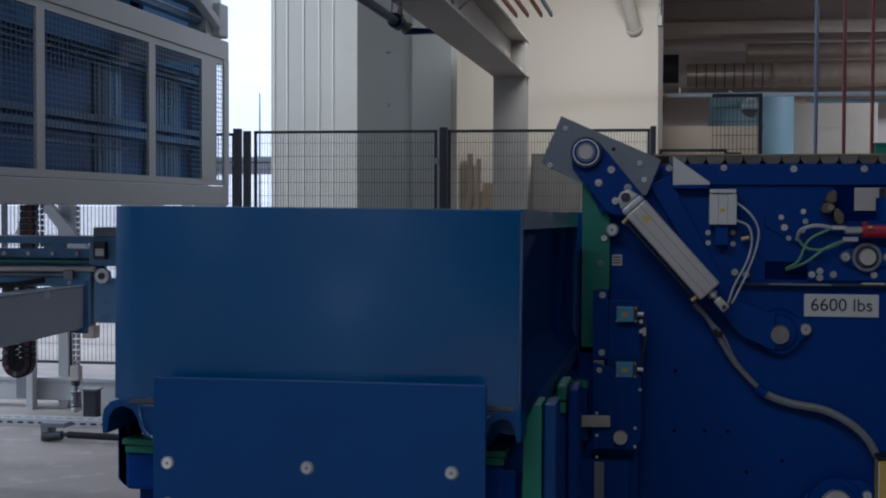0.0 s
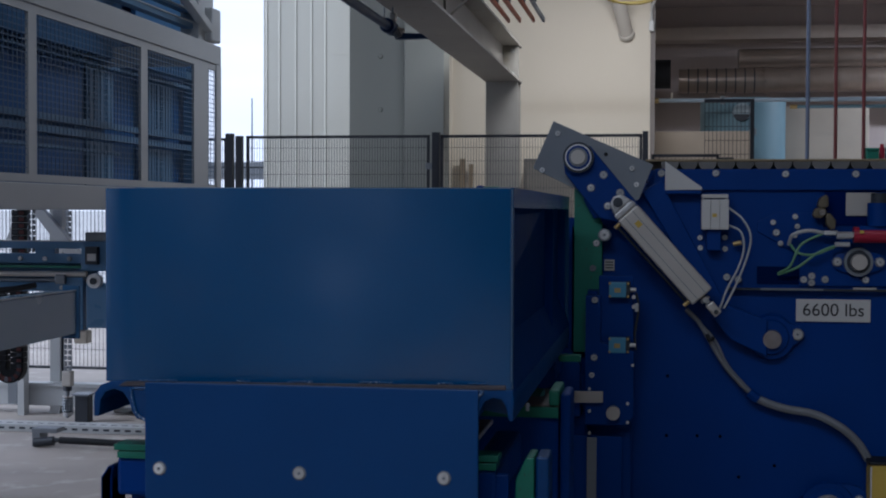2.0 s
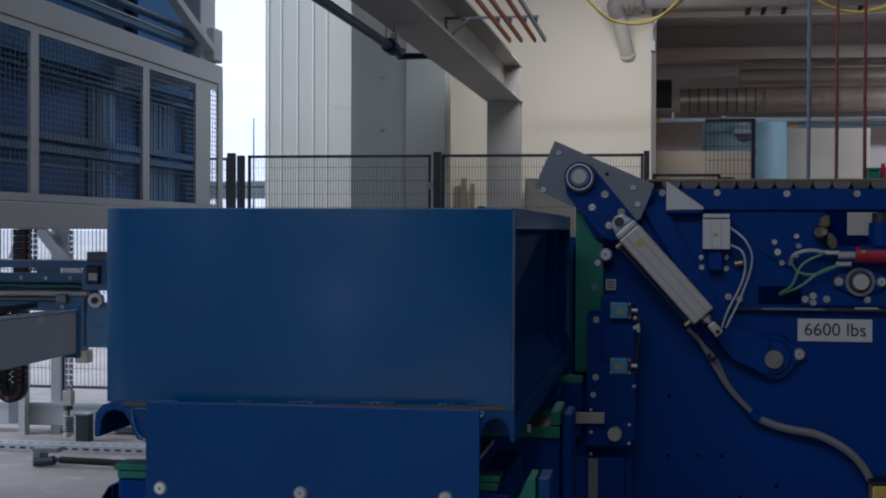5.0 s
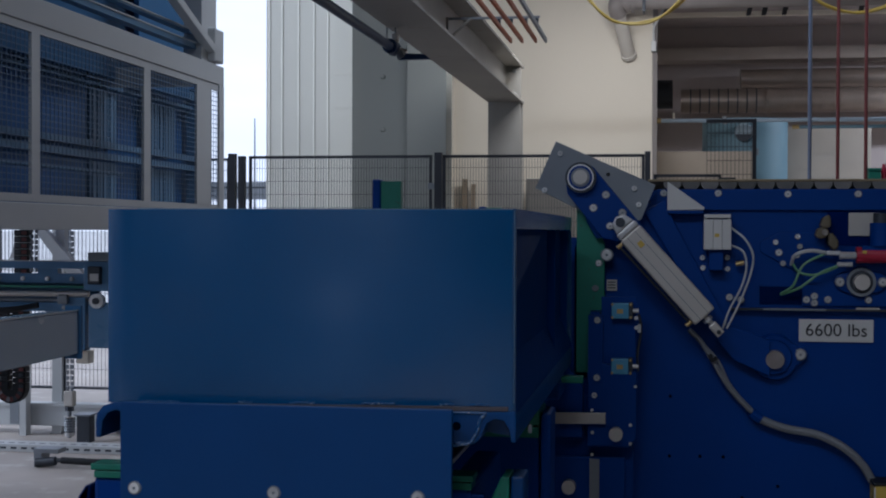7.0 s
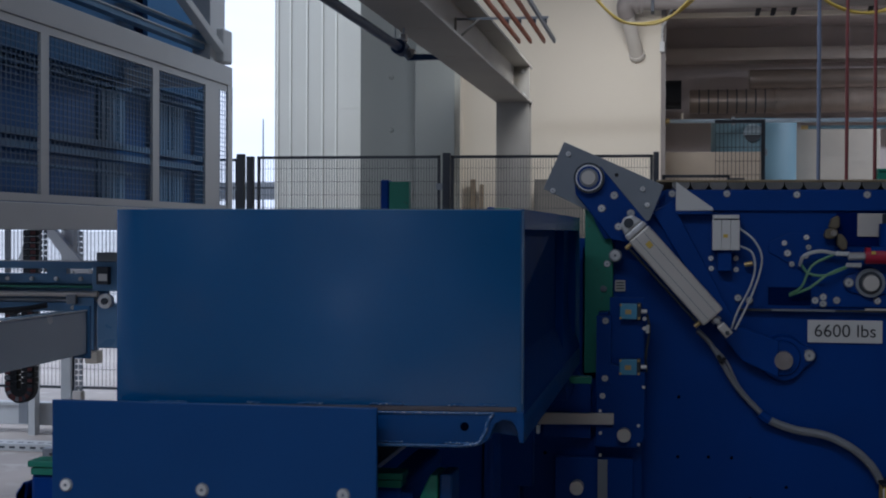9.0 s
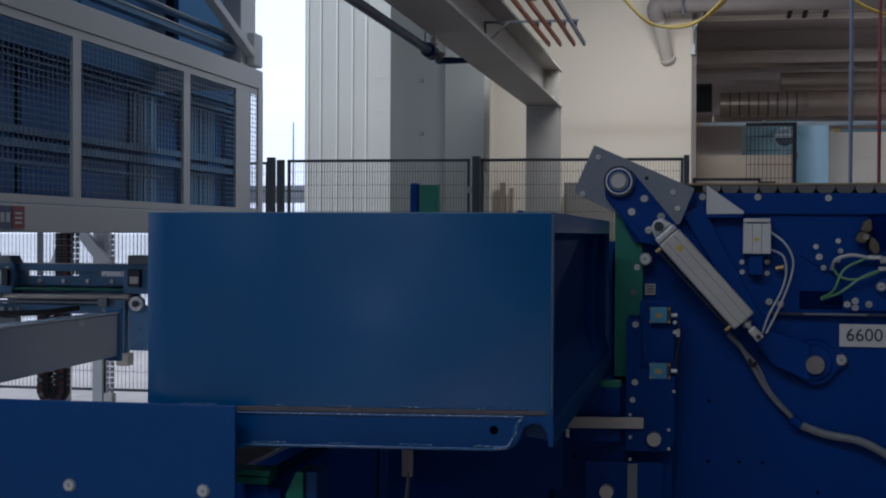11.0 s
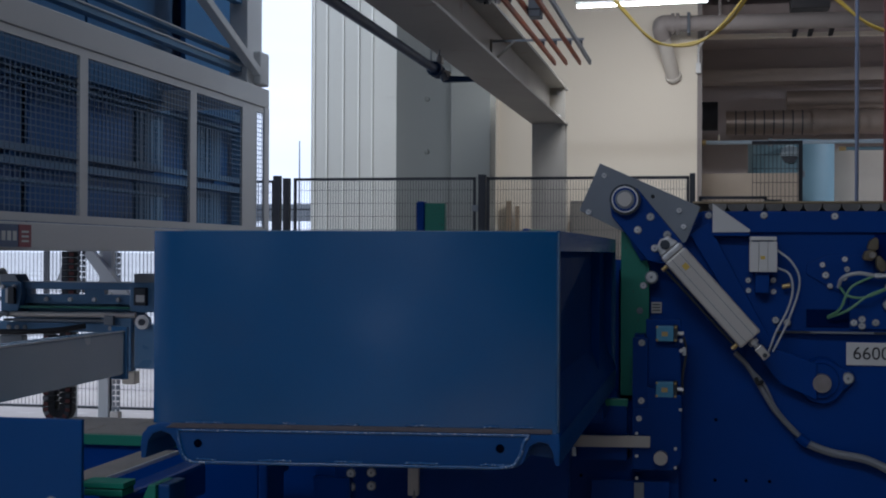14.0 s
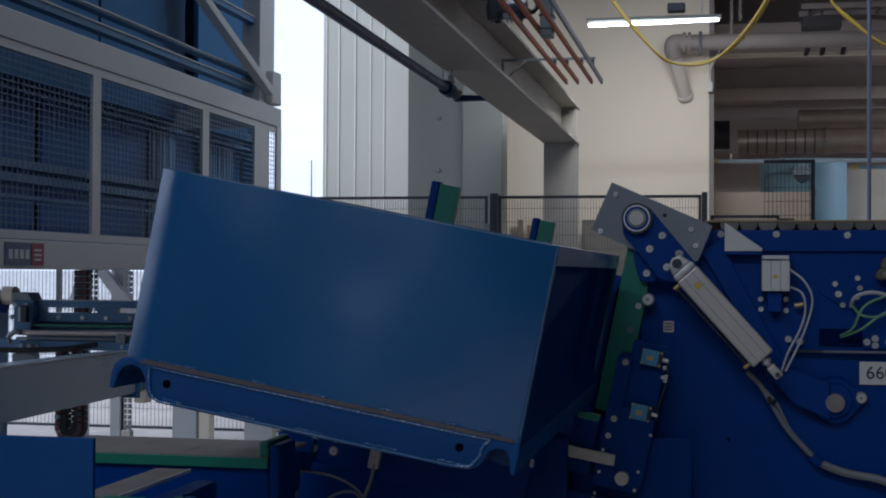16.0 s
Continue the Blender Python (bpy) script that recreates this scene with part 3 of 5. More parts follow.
part("chain_top", B((-0.05, 3.1, 4.403, 5.94, 1.6605, 1.668), bevel=0.002), mat("dirty_ochre_strip", (0.22, 0.17, 0.095), 0.7, vary=0.4, scale=14), machine, "grimy ochre wear strip")
part("bearing_plate", P([(0.43, 1.27), (0.90, 1.27), (0.90, 1.425), (0.47, 1.425), (0.43, 1.36)], 4.392, 4.40, 0.002), NAVY, machine)
part("step_plate", P([(0.30, 1.47), (0.36, 1.50), (0.50, 1.50), (0.50, 1.38), (0.44, 1.36), (0.30, 1.44)], 4.393, 4.40, 0.002), NAVY, machine)
part("strip", B((0.31, 0.50, 4.366, 4.370, 1.257, 1.263)), SLATE, machine)
part("strip", B((0.59, 0.66, 4.366, 4.370, 1.262, 1.268)), ALU, machine)
for hx, hz in ((0.025, 0.977), (0.023, 0.786), (0.119, 0.788), (0.191, 0.788), (0.36, 0.70), (0.25, 0.66)):
    part("plug_screw", C(((hx, 4.401, hz), (hx, 4.398, hz), 0.0055), n=10), HOLE, machine)
# Flat box on the plate; the cut-out's inner shade is its colour.
part("recess", B((0.505, 0.655, 4.396, 4.40, 1.46, 1.566)), mat("recess_shade_navy", (0.0005, 0.010, 0.085), 0.8, spec=0.05), machine, "thin box painted dark as a shaded rectangular cut-out")
part("recess_plate", B((0.568, 0.66, 4.388, 4.396, 1.49, 1.562), bevel=0.002), ALU, machine)
# Shade inside the slot, painted onto a thin box.
part("slot", B((0.30, 0.48, 4.396, 4.40, 1.275, 1.33)), mat("slot_shade_navy", (0.0005, 0.008, 0.055), 0.8, spec=0.05), machine, "thin box painted dark as a shaded slot")

brace = thing("diagonal_brace", (0.06, 4.38, 1.2), "navy diagonal brace plate on the machine side", "brace")
part("plate", P([(-0.06, 1.566), (0.0, 1.60), (0.05, 1.50), (0.20, 1.22), (0.20, 1.15), (0.16, 1.19)], 4.37, 4.40, 0.003), NAVY, brace)

pivot = thing("pivot_bracket", (-0.25, 4.3, 1.55), "slate steel corner plate carrying the tipper bearing", "bracket")
part("plate", P([(-0.339, 1.787), (-0.025, 1.648), (-0.069, 1.539), (-0.19, 1.50), (-0.235, 1.555), (-0.404, 1.638)], 4.335, 4.347, 0.001), SLATE, pivot)
part("plate_upper", P([(-0.339, 1.786), (-0.026, 1.648), (-0.10, 1.60), (-0.28, 1.62), (-0.403, 1.638)], 4.348, 4.358), SLATE, pivot)
part("arm", P([(-0.305, 1.665), (-0.29, 1.70), (-0.257, 1.715), (-0.22, 1.705), (-0.05, 1.50), (-0.10, 1.46), (-0.19, 1.48), (-0.30, 1.62)], 4.31, 4.334, 0.003), NAVY, pivot)
part("bearing_ring", C(((-0.257, 4.31, 1.670), (-0.257, 4.285, 1.670), 0.048), n=36), DARK, pivot, smooth=True)
part("bearing_race", C(((-0.257, 4.285, 1.670), (-0.257, 4.281, 1.670), 0.041), n=36), STEEL, pivot, smooth=True)
part("bearing_seal", C(((-0.257, 4.281, 1.670), (-0.257, 4.279, 1.670), 0.037), n=36), NAVY, pivot, smooth=True)
part("inner_race", C(((-0.257, 4.2795, 1.670), (-0.257, 4.277, 1.670), 0.030), n=32), SLATE, pivot, smooth=True)
part("shaft_end", C(((-0.257, 4.28, 1.670), (-0.257, 4.268, 1.670), 0.024, 0.022), n=28), ALU, pivot, smooth=True)
bolts(pivot, 4.335, [(-0.325, 1.748), (-0.091, 1.637), (-0.077, 1.586), (-0.374, 1.632)], 0.0085)
part("hole", C(((-0.173, 4.336, 1.681), (-0.173, 4.333, 1.681), 0.0065), n=12), BLACK, pivot)
bolts(pivot, 4.31, [(-0.179, 1.616), (-0.218, 1.575), (-0.127, 1.560), (-0.165, 1.518)], 0.0105)

cyl = thing("pneumatic_cylinder", (0.0, 4.3, 1.35), "aluminium profile pneumatic cylinder with rod clevis", "cylinder")
cd = Vector((0.307, 0, -0.342)).normalized() * 0.965
cn = Vector((cd.z, 0, -cd.x))
def along(a, b, y):
    p = Vector((-0.131, y, 1.529)) + cd * a + cn * b
    return (p.x, y, p.z)
def cyl_plate(a0, a1, w, y0, y1, bevel):
    pts = [along(a0, -w, 0), along(a1, -w, 0), along(a1, w, 0), along(a0, w, 0)]
    return P([(p[0], p[2]) for p in pts], y0, y1, bevel)
part("barrel", cyl_plate(0.045, 0.40, 0.041, 4.225, 4.305, 0.006), ALU, cyl)
for w in (-0.016, 0.016):
    part("groove", P([(q[0], q[2]) for q in (along(0.05, w - 0.001, 0), along(0.395, w - 0.001, 0), along(0.395, w + 0.001, 0), along(0.05, w + 0.001, 0))], 4.2242, 4.226), SLATE, cyl)
part("end_cap", cyl_plate(0.022, 0.044, 0.039, 4.228, 4.302, 0.006), STEEL, cyl)
part("clevis", P([(q[0], q[2]) for q in (along(0.022, -0.036, 0), along(0.022, 0.036, 0), along(-0.012, 0.026, 0), along(-0.024, 0.0, 0), along(-0.012, -0.026, 0))], 4.235, 4.295, 0.006), STEEL, cyl)
part("clevis_pin", C((along(0, 0, 4.236), along(0, 0, 4.228), 0.015), n=20), DARK, cyl, smooth=True)
part("rod", C((along(0.40, 0.0, 4.265), along(0.43, 0.0, 4.265), 0.009)), STEEL, cyl, smooth=True)
part("lock_nut", C((along(0.408, 0.0, 4.265), along(0.420, 0.0, 4.265), 0.0155), n=6), STEEL, cyl)
part("rod_clevis", cyl_plate(0.432, 0.478, 0.0145, 4.25, 4.28, 0.005), ALU, cyl)
part("clevis_pin", C((along(0.466, 0, 4.252), along(0.466, 0, 4.246), 0.007), n=14), DARK, cyl, smooth=True)
part("fitting", C((along(0.055, 0.041, 4.26), along(0.055, 0.062, 4.26), 0.007)), BRASS, cyl, smooth=True)
part("fitting", C((along(0.385, 0.041, 4.26), along(0.385, 0.064, 4.26), 0.007)), BRASS, cyl, smooth=True)
part("air_line", C((along(0.06, 0.054, 4.26), along(0.385, 0.05, 4.26), 0.004)), DARK, cyl, smooth=True)
part("sticker", P([(q[0], q[2]) for q in (along(0.085, -0.012, 0), along(0.105, -0.012, 0), along(0.105, 0.006, 0), along(0.085, 0.006, 0))], 4.223, 4.2245), YELLOW, cyl)

def flange_bearing(x, y, z, r, span, angle, label):
    fb = thing("flange_bearing", (x, y, z), label, "bearing")
    dx, dz = math.cos(radians(angle)), math.sin(radians(angle))
    pts = []
    for k in range(28):
        a = k / 28 * math.tau
        e = abs(math.cos(a)) ** 3
        rr = r * 1.55 + (span - r * 0.9) * e * abs(math.cos(a)) ** 2
        pts.append((x + rr * math.cos(a) * dx - rr * math.sin(a) * dz * 1, z + rr * math.cos(a) * dz + rr * math.sin(a) * dx))
    part("housing", P(pts, y - 0.022, y, 0.003), NAVY, fb, smooth=True)
    part("collar", C(((x, y - 0.022, z), (x, y - 0.030, z), r * 1.75, r * 1.7), n=32), NAVY if r > 0.03 else SLATE, fb, smooth=True)
    part("seal", C(((x, y - 0.030, z), (x, y - 0.035, z), r * 1.35, r * 1.25), n=28), NAVY if r > 0.03 else DARK, fb, smooth=True)
    part("shaft_end", C(((x, y - 0.035, z), (x, y - 0.05, z), r, r * 0.92), n=28), ALU, fb, smooth=True)
    for s in (-1, 1):
        part("bolt", bolt_mesh(x + s * span * dx, y - 0.022, z + s * span * dz, 0.0125, 0.014), STEEL, fb, smooth=True)
    return fb
fl = thing("lever_bearing", (0.345, 4.40, 1.104), "navy round lever bearing with bare shaft end", "bearing")
part("housing", C(((0.345, 4.40, 1.108), (0.345, 4.372, 1.108), 0.074, 0.068), n=36), NAVY, fl, smooth=True)
part("cap", C(((0.343, 4.372, 1.110), (0.343, 4.358, 1.110), 0.056, 0.052), n=36), NAVY, fl, smooth=True)
part("lever", P([(0.165, 1.195), (0.19, 1.215), (0.33, 1.165), (0.33, 1.05), (0.22, 1.10), (0.165, 1.165)], 4.345, 4.371, 0.004), NAVY, fl)
part("ear", P([(0.35, 1.172), (0.44, 1.14), (0.448, 1.118), (0.436, 1.10), (0.36, 1.04)], 4.376, 4.40, 0.004), NAVY, fl)
part("shaft_end", C(((0.345, 4.358, 1.104), (0.345, 4.34, 1.104), 0.030, 0.028), n=28), mat("oiled_shaft_steel", (0.26, 0.23, 0.22), 0.4, 0.5, vary=0.3, scale=30), fl, smooth=True)
part("bolt", bolt_mesh(0.424, 4.376, 1.119, 0.0155, 0.014), STEEL, fl, smooth=True)
flange_bearing(0.606, 4.40, 1.347, 0.026, 0.064, 0, "dark two-bolt flange bearing with steel shaft end")
flange_bearing(0.52, 4.38, 0.575, 0.05, 0.10, 20, "large navy flange bearing low on the side plate")

sign = thing("load_sign", (0.534, 4.39, 1.16), "white load limit sign with black writing", "sign")
part("plate", B((0.421, 0.646, 4.392, 4.396, 1.159, 1.229)), WHITE, sign)
cu = bpy.data.curves.new("writing", "FONT")
cu.body, cu.size, cu.extrude = "6600 lbs", 0.056, 0.0005
cu.align_x, cu.align_y = "CENTER", "CENTER"
txt_ob = new("writing_curve", cu)
bpy.context.view_layer.update()
tm = bpy.data.meshes.new_from_object(txt_ob.evaluated_get(bpy.context.evaluated_depsgraph_get()))
bpy.data.objects.remove(txt_ob)
whole = bmesh.new()
whole.from_mesh(tm)
left_over = set(whole.verts)
while left_over:
    seed = left_over.pop()
    island, queue = {seed}, [seed]
    while queue:
        for e in queue.pop().link_edges:
            for v in e.verts:
                if v not in island:
                    island.add(v)
                    queue.append(v)
    left_over -= island
    order = {v: i for i, v in enumerate(island)}
    cm = bpy.data.meshes.new("character")
    cm.from_pydata([tuple(v.co) for v in order], [], [[order[v] for v in f.verts] for f in whole.faces if f.verts[0] in island])
    cm.materials.append(INK)
    ch = new("character", cm)
    ch.parent = sign
    ch.matrix_basis = pose(0.0, 0.0005, 0.034, 90, 0, 0)
whole.free()

valve = thing("valve_block", (0.166, 4.36, 1.45), "white three-section pneumatic valve block", "valve")
for i in range(3):
    part("section", B((0.125 + i * 0.028, 0.1525 + i * 0.028, 4.33, 4.395, 1.446, 1.540), bevel=0.002), WHITE, valve)
part("cap", B((0.126, 0.207, 4.335, 4.39, 1.544, 1.556), bevel=0.002), WHITE, valve)
part("label_spot", B((0.158, 0.172, 4.3285, 4.33, 1.485, 1.496)), YELLOW, valve)
part("foot", B((0.142, 0.186, 4.35, 4.40, 1.38, 1.446), bevel=0.003), NAVY, valve)
for fx2 in (0.130, 0.202):
    part("cap_screw", C(((fx2, 4.36, 1.540), (fx2, 4.36, 1.545), 0.004), n=8), STEEL, valve)
part("plug", C(((0.225, 4.37, 1.40), (0.25, 4.37, 1.405), 0.008)), BRASS, valve, smooth=True)

tri = thing("guard_corner", (0.06, 4.37, 1.57), "pale triangular guard plate on the machine edge", "guard")
part("plate", P([(0.012, 1.660), (0.127, 1.578), (0.127, 1.570), (0.012, 1.569)], 4.365, 4.383, 0.001), WHITE, tri)

part("ledge", B((0.012, 0.124, 4.355, 4.384, 1.558, 1.568), bevel=0.002), NAVY, tri)

tag = thing("type_plate", (-0.163, 4.395, 1.33), "small bare metal type plate", "plate")
part("plate", B((-0.178, -0.146, 4.393, 4.3985, 1.312, 1.347)), ALU, tag)
for k in range(3):
    part("bar", B((-0.174, -0.150, 4.392, 4.393, 1.319 + k * 0.009, 1.323 + k * 0.009)), DARK, tag)

def cable(name, pts, r, material, label, category="cable"):
    ob = part(name, H(pts, r), material, smooth=True)
    return tagged(ob, label, category)
cable("air_tube", [(0.208, 4.36, 1.515), (0.25, 4.34, 1.48), (0.275, 4.335, 1.43), (0.268, 4.335, 1.37), (0.235, 4.335, 1.28), (0.196, 4.33, 1.20)], 0.0034, TUBE, "white air tube from valve to cylinder", "tube")
cable("air_tube", [(0.208, 4.36, 1.46), (0.245, 4.33, 1.44), (0.255, 4.33, 1.39), (0.24, 4.33, 1.33), (0.205, 4.33, 1.26), (0.184, 4.33, 1.20)], 0.0034, TUBE, "white air tube from valve to cylinder", "tube")
cable("power_cable", [(0.081, 4.33, 1.196), (0.12, 4.34, 1.155), (0.156, 4.35, 1.095), (0.210, 4.36, 1.008), (0.292, 4.365, 0.922)], 0.0075, HOSE, "grey cable running into a sheathed hose", "cable")
cable("power_hose", [(0.285, 4.365, 0.928), (0.32, 4.365, 0.908), (0.385, 4.365, 0.887), (0.480, 4.36, 0.871), (0.558, 4.35, 0.833), (0.610, 4.35, 0.785), (0.640, 4.35, 0.735)], 0.0130, HOSE, "grey sheathed hose sagging across the machine", "hose")
cable("hose_clamp", [(0.276, 4.362, 0.936), (0.289, 4.362, 0.924), (0.304, 4.362, 0.914)], 0.0165, NAVY, "navy clamp round the sheathed hose", "clamp")
cable("thin_cable", [(0.081, 4.345, 1.19), (0.165, 4.35, 1.105), (0.213, 4.365, 1.015), (0.29, 4.37, 0.93)], 0.005, HOSE, "thin grey cable along the hose", "cable")
cable("cable_tie", [(0.146, 4.34, 1.117), (0.153, 4.332, 1.10), (0.166, 4.34, 1.107)], 0.006, BLACK, "black cable tie round the hose", "tie")
for pts in ([(0.363, 4.37, 1.309), (0.398, 4.35, 1.335), (0.43, 4.35, 1.40), (0.50, 4.36, 1.437)], [(0.363, 4.375, 1.305), (0.42, 4.35, 1.33), (0.48, 4.35, 1.375), (0.54, 4.36, 1.40)], [(0.40, 4.375, 1.40), (0.42, 4.35, 1.375), (0.47, 4.35, 1.37), (0.535, 4.36, 1.395)]):
    cable("green_tube", pts, 0.004, GREENTUBE, "thin green air tube", "tube")
cable("white_cable", [(0.395, 4.38, 1.40), (0.405, 4.35, 1.43), (0.45, 4.35, 1.444), (0.50, 4.36, 1.437)], 0.006, TUBE, "short white cable loop", "cable")
conn = thing("red_coupling", (0.62, 4.34, 1.43), "red cylinder with steel air couplings", "coupling")
part("body", C(((0.585, 4.34, 1.432), (0.80, 4.34, 1.432), 0.025), n=24), REDPL, conn, smooth=True)
part("nut", C(((0.535, 4.34, 1.430), (0.585, 4.34, 1.430), 0.0115), n=6), STEEL, conn)
part("nut", C(((0.500, 4.35, 1.437), (0.540, 4.35, 1.437), 0.0075), n=6), STEEL, conn)
part("nut", C(((0.530, 4.345, 1.402), (0.575, 4.345, 1.402), 0.0075), n=6), STEEL, conn)
part("label_spot", B((0.60, 0.612, 4.308, 4.3095, 1.437, 1.446)), YELLOW, conn)
vb = thing("brass_valve", (0.51, 4.36, 1.5), "grimy brass hand valve", "valve")
GRIMY = mat("oily_ochre_steel", (0.115, 0.095, 0.060), 0.6, 0.2, vary=0.4, scale=25)
part("body", P([(0.463, 1.492), (0.470, 1.512), (0.487, 1.518), (0.506, 1.508), (0.506, 1.496), (0.492, 1.482), (0.470, 1.483)], 4.345, 4.38, 0.005), GRIMY, vb)
part("cap", P([(0.478, 1.519), (0.486, 1.545), (0.505, 1.556), (0.512, 1.548), (0.512, 1.520), (0.500, 1.512)], 4.355, 4.39, 0.004), GRIMY, vb)
part("lever", P([(0.503, 1.497), (0.515, 1.499), (0.533, 1.476), (0.532, 1.452), (0.518, 1.446), (0.503, 1.462)], 4.335, 4.37, 0.005), GRIMY, vb)
part("nut", C(((0.492, 4.345, 1.500), (0.492, 4.338, 1.500), 0.010), n=6), DUSTY, vb)
mot = thing("blue_actuator", (0.66, 4.3, 1.49), "navy round actuator on the machine side", "actuator")
part("body", C(((0.66, 4.34, 1.46), (0.66, 4.34, 1.53), 0.035), n=20), NAVY, mot, smooth=True)
part("cap", C(((0.66, 4.34, 1.53), (0.66, 4.34, 1.56), 0.025), n=20), DARK, mot, smooth=True)
part("base", B((0.60, 0.72, 4.32, 4.40, 1.44, 1.46)), NAVY, mot)
yel = thing("yellow_post", (0.69, 4.3, 0.0), "yellow steel guard post beside the machine", "post")
part("post", B((0.636, 0.74, 4.27, 4.37, 0.0, 0.735), bevel=0.004), YELLOW, yel)
part("cap", B((0.630, 0.746, 4.265, 4.375, 0.735, 0.745), bevel=0.003), BLACK, yel)
part("edge", B((0.6335, 0.638, 4.268, 4.272, 0.0, 0.73)), WHITE, yel)


# ---- the cage and its tower ----
cage = thing("machine_guard", (-3.2, 5.0, 0.0), "grey steel mesh guard cage round raised machinery", "guard cage")
CX = -2.3
part("bottom_rail", B((CX - 0.08, CX, 2.6, 6.95, 1.50, 1.600), bevel=0.004), GREY, cage)
part("top_rail", B((CX - 0.08, CX, 2.6, 6.95, 2.262, 2.362), bevel=0.004), GREY, cage)
part("inner_rail", B((CX - 0.02, CX - 0.005, 2.6, 6.93, 1.603, 1.632)), GREY, cage)
part("inner_rail", B((CX - 0.02, CX - 0.005, 2.6, 6.93, 2.230, 2.260)), GREY, cage)
for my, w in ((3.62, 0.07), (4.766, 0.066), (5.875, 0.078), (6.645, 0.215)):
    part("mullion", B((CX - 0.018, CX - 0.004, my - w / 2, my + w / 2, 1.632, 2.23)), GREY, cage)
part("corner_post", B((CX - 0.012, CX, 6.872, 6.95, 1.600, 2.262)), GREY, cage)
part("end_rail", B((-4.6, CX - 0.08, 6.87, 6.95, 1.50, 1.60), (-4.6, CX - 0.08, 6.87, 6.95, 2.262, 2.362)), GREY, cage)
def wires_x(x, y0, y1, z0, z1, sy, sz, r):
    bm = bmesh.new()
    y = y0
    while y < y1:
        bmesh.ops.create_cube(bm, size=1, matrix=Matrix.Translation((x, y, (z0 + z1) / 2)) @ Matrix.Diagonal((r, r, z1 - z0, 1)))
        y += sy
    z = z0
    while z < z1:
        bmesh.ops.create_cube(bm, size=1, matrix=Matrix.Translation((x + r, (y0 + y1) / 2, z)) @ Matrix.Diagonal((r, y1 - y0, r, 1)))
        z += sz
    return bm
MESHWIRE = mat("grey_wire", (0.095, 0.155, 0.245), 0.55, 0.1)
for y0, y1 in ((3.655, 4.733), (4.799, 5.836), (5.914, 6.537), (6.752, 6.90)):
    part("wire_mesh", wires_x(CX - 0.014, y0, y1, 1.632, 2.23, 0.036, 0.0235, 0.0030), MESHWIRE, cage)
for px, py in ((-2.45, 2.7), (-4.5, 2.7), (-4.5, 6.85)):
    part("leg", B((px, px + 0.1, py, py + 0.1, 0, 1.5)), GREY, cage)
logo = thing("maker_sign", (-2.3, 4.0, 1.52), "small blue and red maker sign on the rail", "sign")
part("blue_field", B((-2.299, -2.296, 4.090, 4.260, 1.513, 1.59)), mat("sign_blue", (0.03, 0.06, 0.14), 0.5), logo)
part("red_field", B((-2.299, -2.296, 4.265, 4.350, 1.513, 1.59)), mat("sign_red", (0.17, 0.012, 0.030), 0.5), logo)
for k in range(4):
    part("bar", B((-2.2958, -2.295, 4.11 + k * 0.037, 4.135 + k * 0.037, 1.535, 1.567)), GREY, logo)
for k in range(3):
    part("bar", B((-2.2958, -2.295, 4.282, 4.33, 1.53 + k * 0.016, 1.537 + k * 0.016)), GREY, logo)

COLUMN = mat("pale_blue_grey_paint", (0.075, 0.155, 0.260), 0.5, vary=0.12)
inner = thing("press_unit", (-3.0, 5.2, 1.6), "dark blue-grey machinery inside the guard cage", "machine")
part("back_sheet", B((-3.06, -3.03, 2.6, 8.72, 1.50, 2.62)), PRESS, inner)
for z0, z1, x in ((2.318, 2.372, -2.94), (2.262, 2.285, -2.955), (1.936, 1.968, -2.93), (1.876, 1.910, -2.94)):
    part("cross_rail", B((x - 0.05, x, 2.6, 8.45, z0, z1), bevel=0.003), COLUMN, inner)
for y0, y1 in ((3.1, 4.15), (4.95, 5.55), (5.62, 6.75), (6.80, 7.15), (7.55, 8.07)):
    for z0, z1 in ((1.975, 2.255), (1.60, 1.868)):
        part("infill_panel", B((-3.0, -2.985, y0, y1, z0, z1), bevel=0.003), COLUMN if y0 > 6.78 else PRESS, inner)
        for k in range(int((y1 - y0) / 0.075) if y0 > 6.78 else 0):
            part("panel_rib", B((-2.985, -2.980, y0 + 0.02 + k * 0.075, y0 + 0.032 + k * 0.075, z0 + 0.01, z1 - 0.01)), COLUMN, inner)
part("end_column", B((-3.0, -2.92, 8.30, 8.42, 1.50, 2.40), bevel=0.004), COLUMN, inner)
part("motor_box", B((-2.936, -2.90, 4.25, 4.65, 1.64, 1.79), bevel=0.01), COLUMN, inner)
part("floor_tray", B((-2.96, -2.40, 2.7, 6.8, 1.56, 1.598)), PRESS, inner)
part("pipe", C(((-2.89, 3.0, 1.80), (-2.89, 7.0, 1.80), 0.008)), COLUMN, inner, smooth=True)

tower = thing("lift_tower", (-3.2, 6.0, 2.36), "grey steel lift tower frame above the cage", "tower")
part("corner_post", B((-2.50, -2.40, 6.88, 7.12, 2.362, 5.5), bevel=0.004), GREY, tower)
part("corner_post", B((-2.48, -2.36, 2.7, 2.82, 2.362, 5.5)), GREY, tower)
# Navy backing puts the shade into the gaps between the tower sheets.
part("back_sheet", B((-3.02, -2.99, 2.7, 8.3, 2.40, 5.5)), NAVY, tower)
for y0, y1 in ((2.7, 5.942), (5.968, 6.995), (7.191, 8.01)):
    part("sheet", B((-2.90, -2.87, y0, y1, 2.30, 5.5), bevel=0.003), TOWER, tower)
